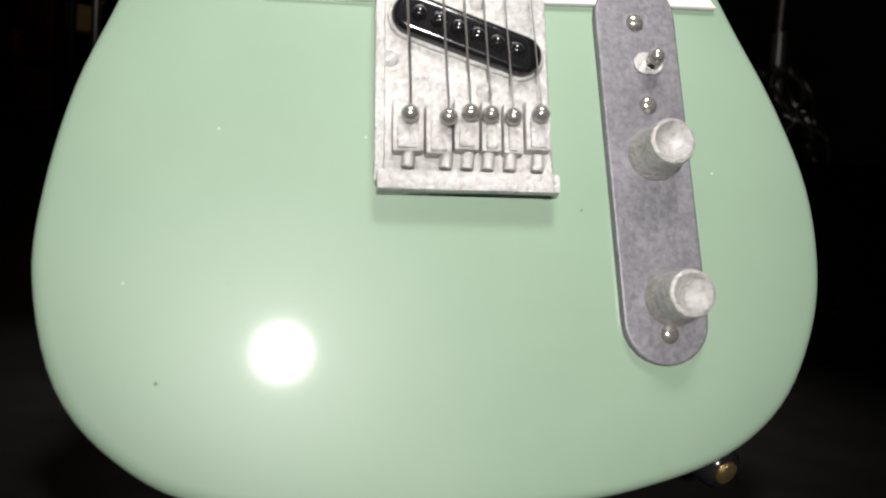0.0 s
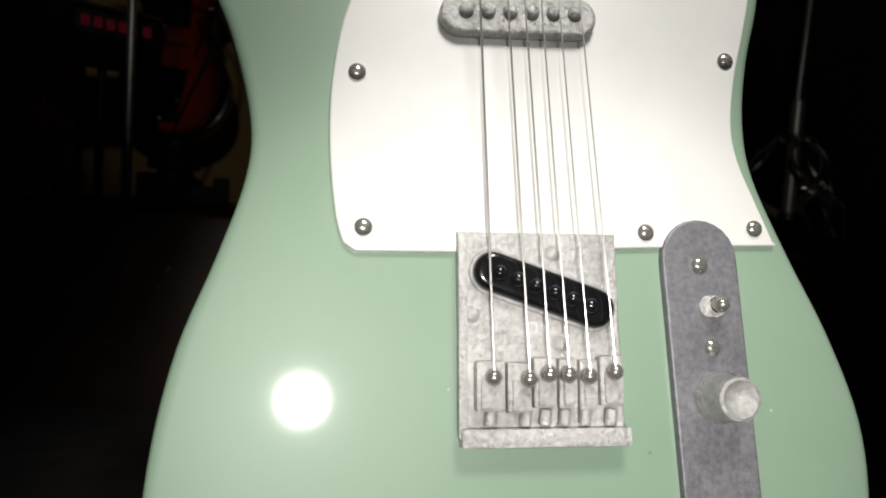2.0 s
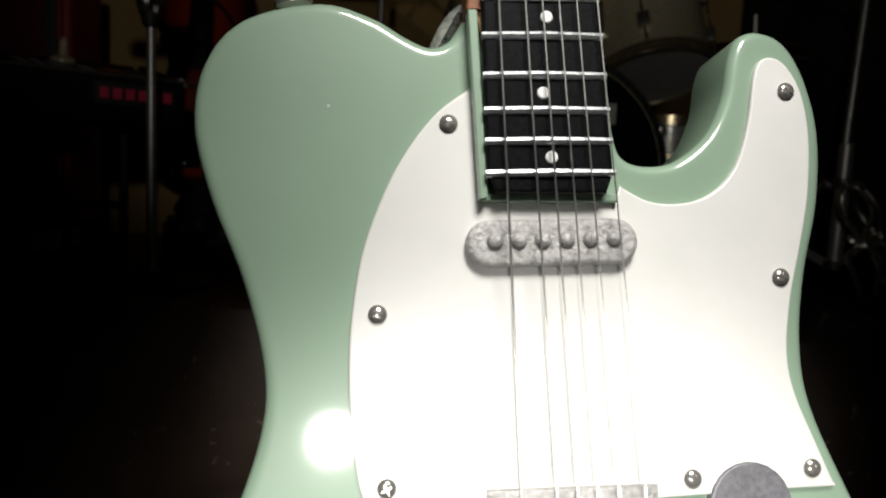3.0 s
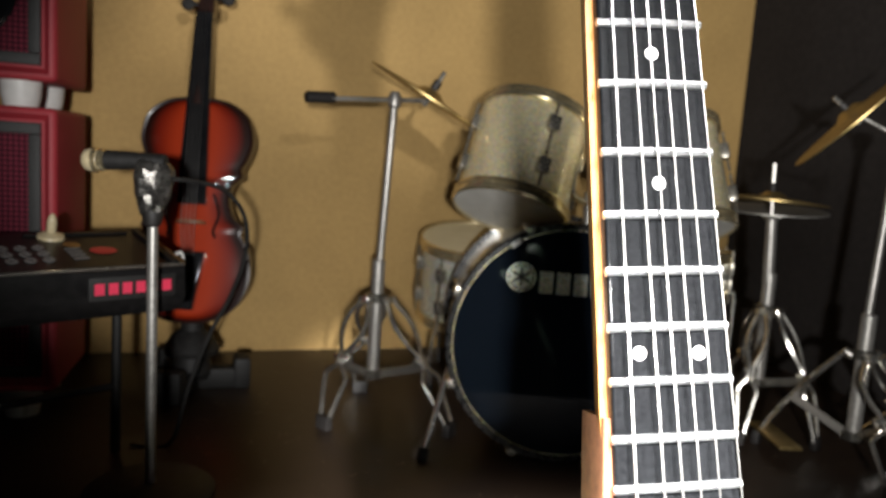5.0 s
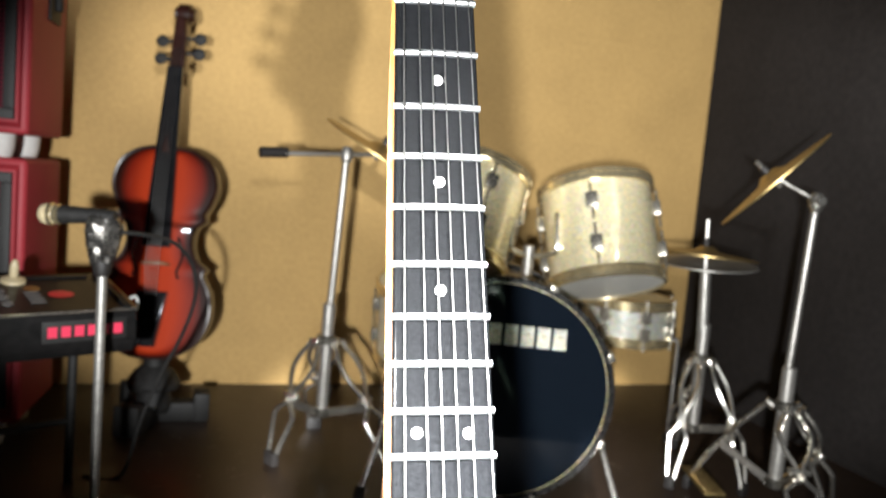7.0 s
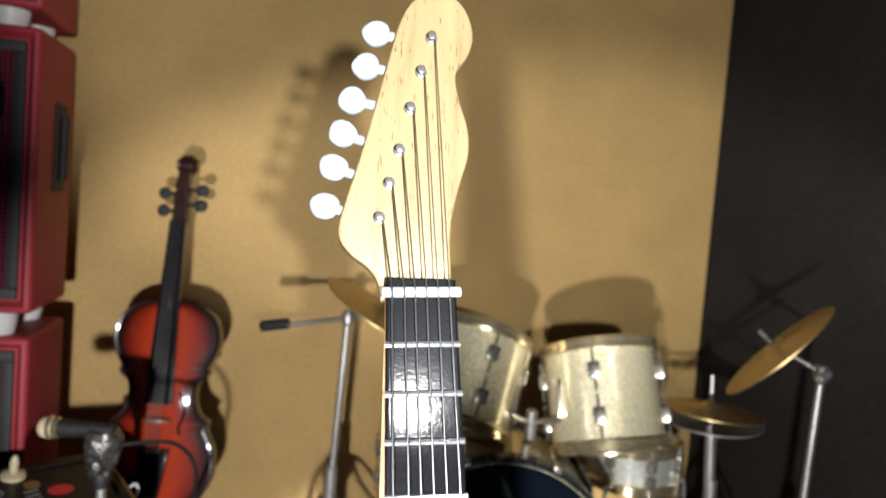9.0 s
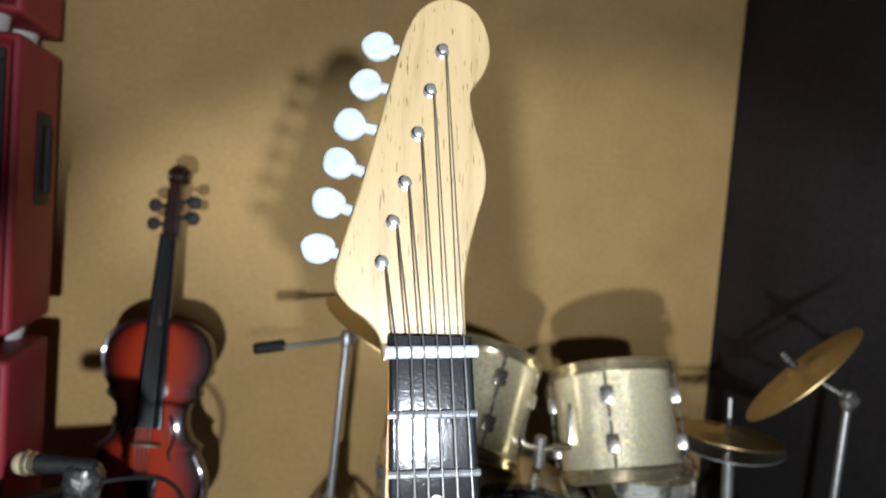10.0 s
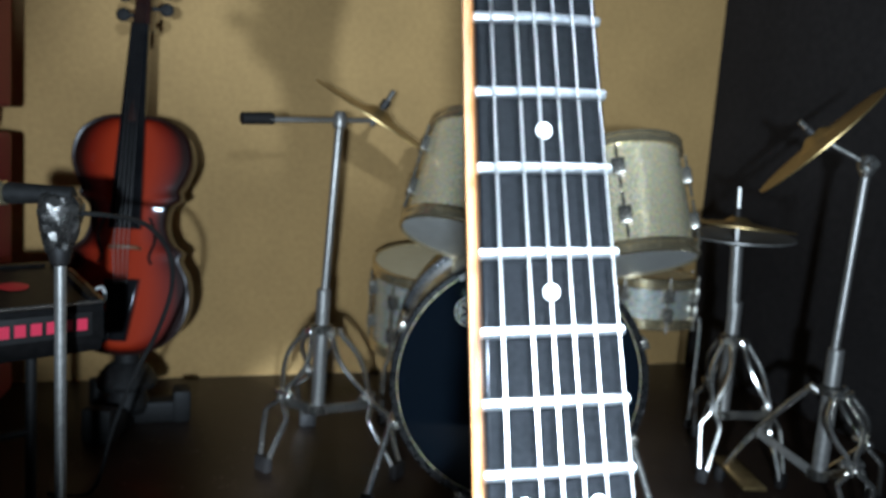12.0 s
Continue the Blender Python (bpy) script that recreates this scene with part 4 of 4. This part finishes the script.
part("chin_rest", slab(mm([(p.x / MM, p.y / MM) for p in spline([(x * MM, z * MM, 0) for x, z in ((-15, 4), (-4, 4.5), (-3, 12), (-8, 17), (-15, 15), (-18, 9))], 4, True)]), -0.0090, -0.0050, 0.0009), BLACK, violin)

vstand = thing("violin_stand", pose(-0.1352, 0.238, 0), "low black violin stand with three broad feet", "stand")
part("post", lathe([(0.0105, 0.0145), (0.0110, 0.0165), (0.0080, 0.0215), (0.0045, 0.0240), (0.0045, 0.0285), (0, 0.0285)], 20), MATT, vstand)
part("hub", lathe([(0, 0.0045), (0.0075, 0.0045), (0.0085, 0.0070), (0.0060, 0.0150), (0, 0.0155)], 20), MATT, vstand)
for k in range(3):
    foot = box((0.020, 0.0085, 0.0085), (0.0125, 0, 0.0042), 0.0016)
    merge(foot, box((0.0065, 0.0105, 0.0125), (0.0195, 0, 0.0062), 0.0014))
    part("foot", foot, MATT, vstand, at=pose(0, 0, 0, 0, 0, -95 + 115 * k))

# ---- amplifier stack ----
AMP = Matrix.Translation((-0.1670, 0.195, 0)) @ pose(0, 0, 0, 0, 0, 14)
W_AMP, D_AMP = 0.104, 0.046


def cabinet(z0, z1, label, speaker, handle, foot_h):
    """A box whose front right lower corner is at the origin."""
    c = thing("amplifier_cabinet", AMP @ pose(0, 0, z0), label, "amplifier", "amplifier stack")
    h = z1 - z0
    t = 0.0050
    outer = box((W_AMP, D_AMP, h), (-W_AMP / 2, D_AMP / 2, h / 2), 0.0022, 3)
    front = [f for f in outer.faces if f.normal.y < -0.9 and f.calc_area() > 0.001]
    bmesh.ops.inset_region(outer, faces=front, thickness=t - 0.0022, depth=0)
    bmesh.ops.translate(outer, verts=list({v for f in front for v in f.verts}), vec=(0, 0.0025, 0))
    part("case", outer, RED, c, "red vinyl covered case", angle=50)
    bar = 0.0038
    edge = [(-t, t), (-W_AMP + t, t), (-W_AMP + t, h - t), (-t, h - t)]
    for (ax, az), (bx, bz) in zip(edge, edge[1:] + edge[:1]):
        cx, cz = (ax + bx) / 2, (az + bz) / 2
        if az == bz:
            piece = box((W_AMP - 2 * t, 0.0024, bar), (cx, 0.0018, cz + (bar / 2 if az < h / 2 else -bar / 2)), 0.0006)
        else:
            piece = box((bar, 0.0022, h - 2 * t - 2 * bar), (cx + (-bar / 2 if ax > -W_AMP / 2 else bar / 2), 0.0019, cz), 0.0006)
        part("frame_bar", piece, PIPING, c, "black ribbed front frame")
    part("grille", box((W_AMP - 2 * t, 0.0006, h - 2 * t), (-W_AMP / 2, 0.0022, h / 2)), GRILLE, c, "dark red woven grille cloth")
    for sz in (0.30, 0.74) if speaker else ():
        s = part("speaker_ring", lathe([(0.0165, -0.0004), (0.0190, 0.0004), (0.0205, 0.0012), (0.0195, 0.0020), (0.0165, 0.0018), (0.0145, 0.0008)], 40, pose(-0.0315, 0.0020, h * sz, 90)), BLACK, c, "black speaker ring")
        part("speaker_cone", lathe([(0.0150, 0.0006), (0.0090, -0.0004), (0.0055, 0.0006), (0, 0.0018)], 32, pose(-0.0315, 0.0016, h * sz, 90)), MATT, s)
    if handle:
        hd = part("handle_cup", box((0.0012, 0.0150, 0.0330), (0.0003, 0.0270, h * 0.60), 0.0005), MATT, c, "black recessed side handle")
        part("handle_grip", rod((0.0016, 0.0270, h * 0.60 - 0.012), (0.0016, 0.0270, h * 0.60 + 0.012), 0.0017, 10), PIPING, hd)
    for fx in (-0.0125, -W_AMP + 0.0125):
        for fy in (0.008, D_AMP - 0.008):
            part("foot", lathe([(0, -foot_h), (0.0052, -foot_h), (0.0060, -foot_h * 0.6), (0.0064, 0), (0, 0.0002)], 20, pose(fx, fy, 0)), FOOTWHITE, c, "white round foot")
    return c


cabinet(0.0100, 0.1055, "red vinyl speaker cabinet with dark red grille on the shelf", False, False, 0.0100)
cabinet(0.1138, 0.2130, "red vinyl speaker cabinet with round speaker and black side handle", True, True, 0.0083)
head_amp = cabinet(0.2190, 0.2640, "low red amplifier head with black frame and ivory knob", False, False, 0.0060)

part("control_knob", lathe([(0.0046, 0), (0.0046, 0.0010), (0.0034, 0.0018), (0.0030, 0.0045), (0, 0.0048)], 20, pose(-0.0090, 0.0008, 0.0210, 90)), IVORY, head_amp, "ivory control knob")

# ---- keyboard ----
SYNTH_AT = Matrix.Translation((-0.1150, 0.168, 0.0512)) @ pose(0, 0, 0, 0, 0, 45)
synth = thing("electronic_keyboard", SYNTH_AT, "black electronic keyboard with red print, on a stand beside the amplifiers", "keyboard")
L = 0.125
bm = bmesh.new()
prof = [(0.0025, -0.0035), (0, 0.0010), (0.0008, 0.0100), (0.006, 0.0108), (0.030, 0.0160), (0.036, 0.0165), (0.038, 0.0140), (0.038, -0.0035)]
ends = [[bm.verts.new((x, y, z)) for y, z in prof] for x in (0, -L)]
for k in range(len(prof)):
    j = (k + 1) % len(prof)
    bm.faces.new((ends[0][k], ends[0][j], ends[1][j], ends[1][k]))
bm.faces.new(ends[0])
bm.faces.new(ends[1][::-1])
bevel(bm, 0.0007, 2, 25)
case = part("case", bm, SYNTHBLACK, synth, "glossy black case", angle=45)
part("side_trim", tube([(0.0003, 0.002, 0.0106), (0.0004, 0.012, 0.0128), (0.0004, 0.026, 0.0156)], 0.0005, 6), BRASS, case)
part("front_trim", tube([(0.0, 0.0012, 0.0106), (-0.06, 0.0012, 0.0106), (-L + 0.002, 0.0012, 0.0106)], 0.00045, 6), WIRE, case, "thin silver edge line")
part("side_hook", tube(spline([(0.000, 0.010, 0.0110), (0.0035, 0.011, 0.0125), (0.0050, 0.012, 0.0100), (0.0040, 0.012, 0.0072), (0.000, 0.011, 0.0068)], 4), 0.0005, 6), FOOTWHITE, case, "small white wire hook")
part("name_plate", box((0.0245, 0.0006, 0.0066), (-0.0155, 0.0001, 0.0050), 0.0002), MATT, synth)
for k in range(6):
    part("letter_bar", box((0.0026, 0.0003, 0.0032), (-0.0250 + 0.0038 * k, -0.0004, 0.0050)), PINK, synth)
SLOPE = pose(0, 0.006, 0.0108, math.degrees(math.atan2(0.0052, 0.024)))
top_face = SLOPE
part("round_print", lathe([(0.0048, 0.0001), (0, 0.0003)], 24), REDINK, synth, at=top_face @ pose(-0.0175, 0.011, 0.0001) @ Matrix.Diagonal((0.8, 0.6, 1, 1)))
for k in range(5):
    part("print_line", box((0.0014, 0.016, 0.0002)), GREYINK, synth, at=top_face @ pose(-0.056 - 0.0045 * k, 0.010, 0.0002, 0, 0, 8))
for row in range(3):
    for column in range(3):
        part("dial_ring", lathe([(0.0010, 0), (0.0016, 0), (0.0016, 0.0003), (0.0010, 0.0003), (0.0010, 0)], 18), GREYINK, synth, at=top_face @ pose(-0.034 - 0.0046 * column, 0.0055 + 0.0048 * row, 0.0001))
for k in range(4):
    part("print_bar", box((0.0042, 0.0008, 0.0002)), GREYINK, synth, at=top_face @ pose(-0.0255, 0.0055 + 0.0026 * k, 0.0002, 0, 0, 4))
part("round_label", lathe([(0.0024, 0.0001), (0, 0.0002)], 20), BRASS, synth, "small dull gold round label", at=top_face @ pose(-0.0245, 0.0165, 0.0001))
part("panel_step", box((0.030, 0.0016, 0.0007), (0, 0, 0), 0.0002), SYNTHBLACK, synth, at=top_face @ pose(-0.020, 0.0255, 0.0003))
part("end_cap", box((0.0022, 0.030, 0.0014), (0, 0, 0), 0.0005), SYNTHBLACK, synth, at=top_face @ pose(-0.0016, 0.0125, 0.0005))
for k in range(8):
    part("key", box((0.0050, 0.012, 0.0012), (0, 0, 0), 0.0003), CREAM, synth, at=top_face @ pose(-0.052 - 0.0056 * k, 0.0215, 0.0006))
knob = part("joystick_base", lathe([(0.0038, 0), (0.0036, 0.0009), (0.0018, 0.0017), (0, 0.0019)], 20), IVORY, synth, "ivory lever base", at=top_face @ pose(-0.028, 0.0235, 0))
part("lever", lathe([(0.0013, 0), (0.0014, 0.0032), (0.0010, 0.0048), (0.0004, 0.0056), (0, 0.0058)], 14), IVORY, knob, at=pose(0, 0, 0.0018))
for x, y in ((-0.012, 0.020), (-0.105, 0.020)):
    part("stand_leg", rod((x, y, 0.002), (x, y, -0.0512), 0.0015, 12), MATT, synth)
part("stand_bar", rod((-0.012, 0.020, -0.030), (-0.105, 0.020, -0.030), 0.0012, 12), MATT, synth)

# ---- microphone on a straight stand ----
mic = thing("microphone_stand", pose(-0.1165, 0.147, 0), "black microphone with gilt head clamped on a grey metal rod stand", "microphone stand")
part("base", lathe([(0, 0), (0.0170, 0), (0.0175, 0.0012), (0.0160, 0.0024), (0.0030, 0.0034), (0, 0.0034)], 32), MATT, mic)
part("rod", rod((0, 0, 0.003), (-0.0006, 0, 0.0790), 0.0014, 14), TUBE, mic, "scratched grey metal rod")
random.seed(4)
lump = lathe([(0.0012, 0), (0.0024, 0.0015), (0.0036, 0.0040), (0.0044, 0.0065), (0.0049, 0.0085), (0.0052, 0.0110), (0.0050, 0.0130), (0.0042, 0.0148), (0.0022, 0.0160), (0, 0.0160)], 22, pose(-0.0008, 0, 0.0770))
for v in lump.verts:
    v.co += Vector([random.uniform(-0.00055, 0.00055) for _ in range(3)])
clamp = part("clamp", lump, CRUMPLED, mic, "crumpled silver clamp", angle=20)
sleeve = lathe([(0.0009, -0.001), (0.0022, 0.0), (0.0029, 0.0030), (0.0026, 0.0042)], 14, pose(-0.0007, 0, 0.0755))
part("sleeve", sleeve, RUBBER, clamp)
handle = part("microphone_body", rod((0.0030, -0.001, 0.0925), (-0.0130, -0.0005, 0.0918), 0.0019, 14, end=0.0027), MATT, mic, "black microphone body")
HEAD_PROFILE = ((2.2, 0), (2.4, 1.8), (2.9, 2.4), (3.1, 3.4), (3.1, 4.0), (2.8, 5.2), (1.9, 6.0), (0, 6.4))
part("microphone_head", lathe([(r * MM, h * MM) for r, h in HEAD_PROFILE], 24, axis((-0.0128, -0.0005, 0.0918), (-0.0200, -0.0003, 0.0914))), IVORY, handle, "worn ivory microphone head")
part("head_ring", lathe([(r * MM, h * MM) for r, h in ((2.3, 0.2), (3.0, 0.5), (3.0, 1.3), (2.5, 1.6), (2.5, 2.0), (3.3, 2.4), (3.4, 3.0), (3.0, 3.3))], 24, axis((-0.0128, -0.0005, 0.0918), (-0.0200, -0.0003, 0.0914))), GOLDRIM, handle, "gilt rings of the head")
line = [(0.0040, 0, 0.0880), (0.0095, 0.006, 0.0872), (0.0150, 0.014, 0.0845), (0.0182, 0.022, 0.0765), (0.0172, 0.028, 0.0650), (0.0120, 0.032, 0.0510), (0.0050, 0.034, 0.0370), (-0.0010, 0.034, 0.0200), (-0.0060, 0.032, 0.0012), (-0.018, 0.030, 0.0010)]
part("cable", tube(spline(line, 6), 0.00065, 7), MATT, mic, "thin dark cable hanging in a bow")
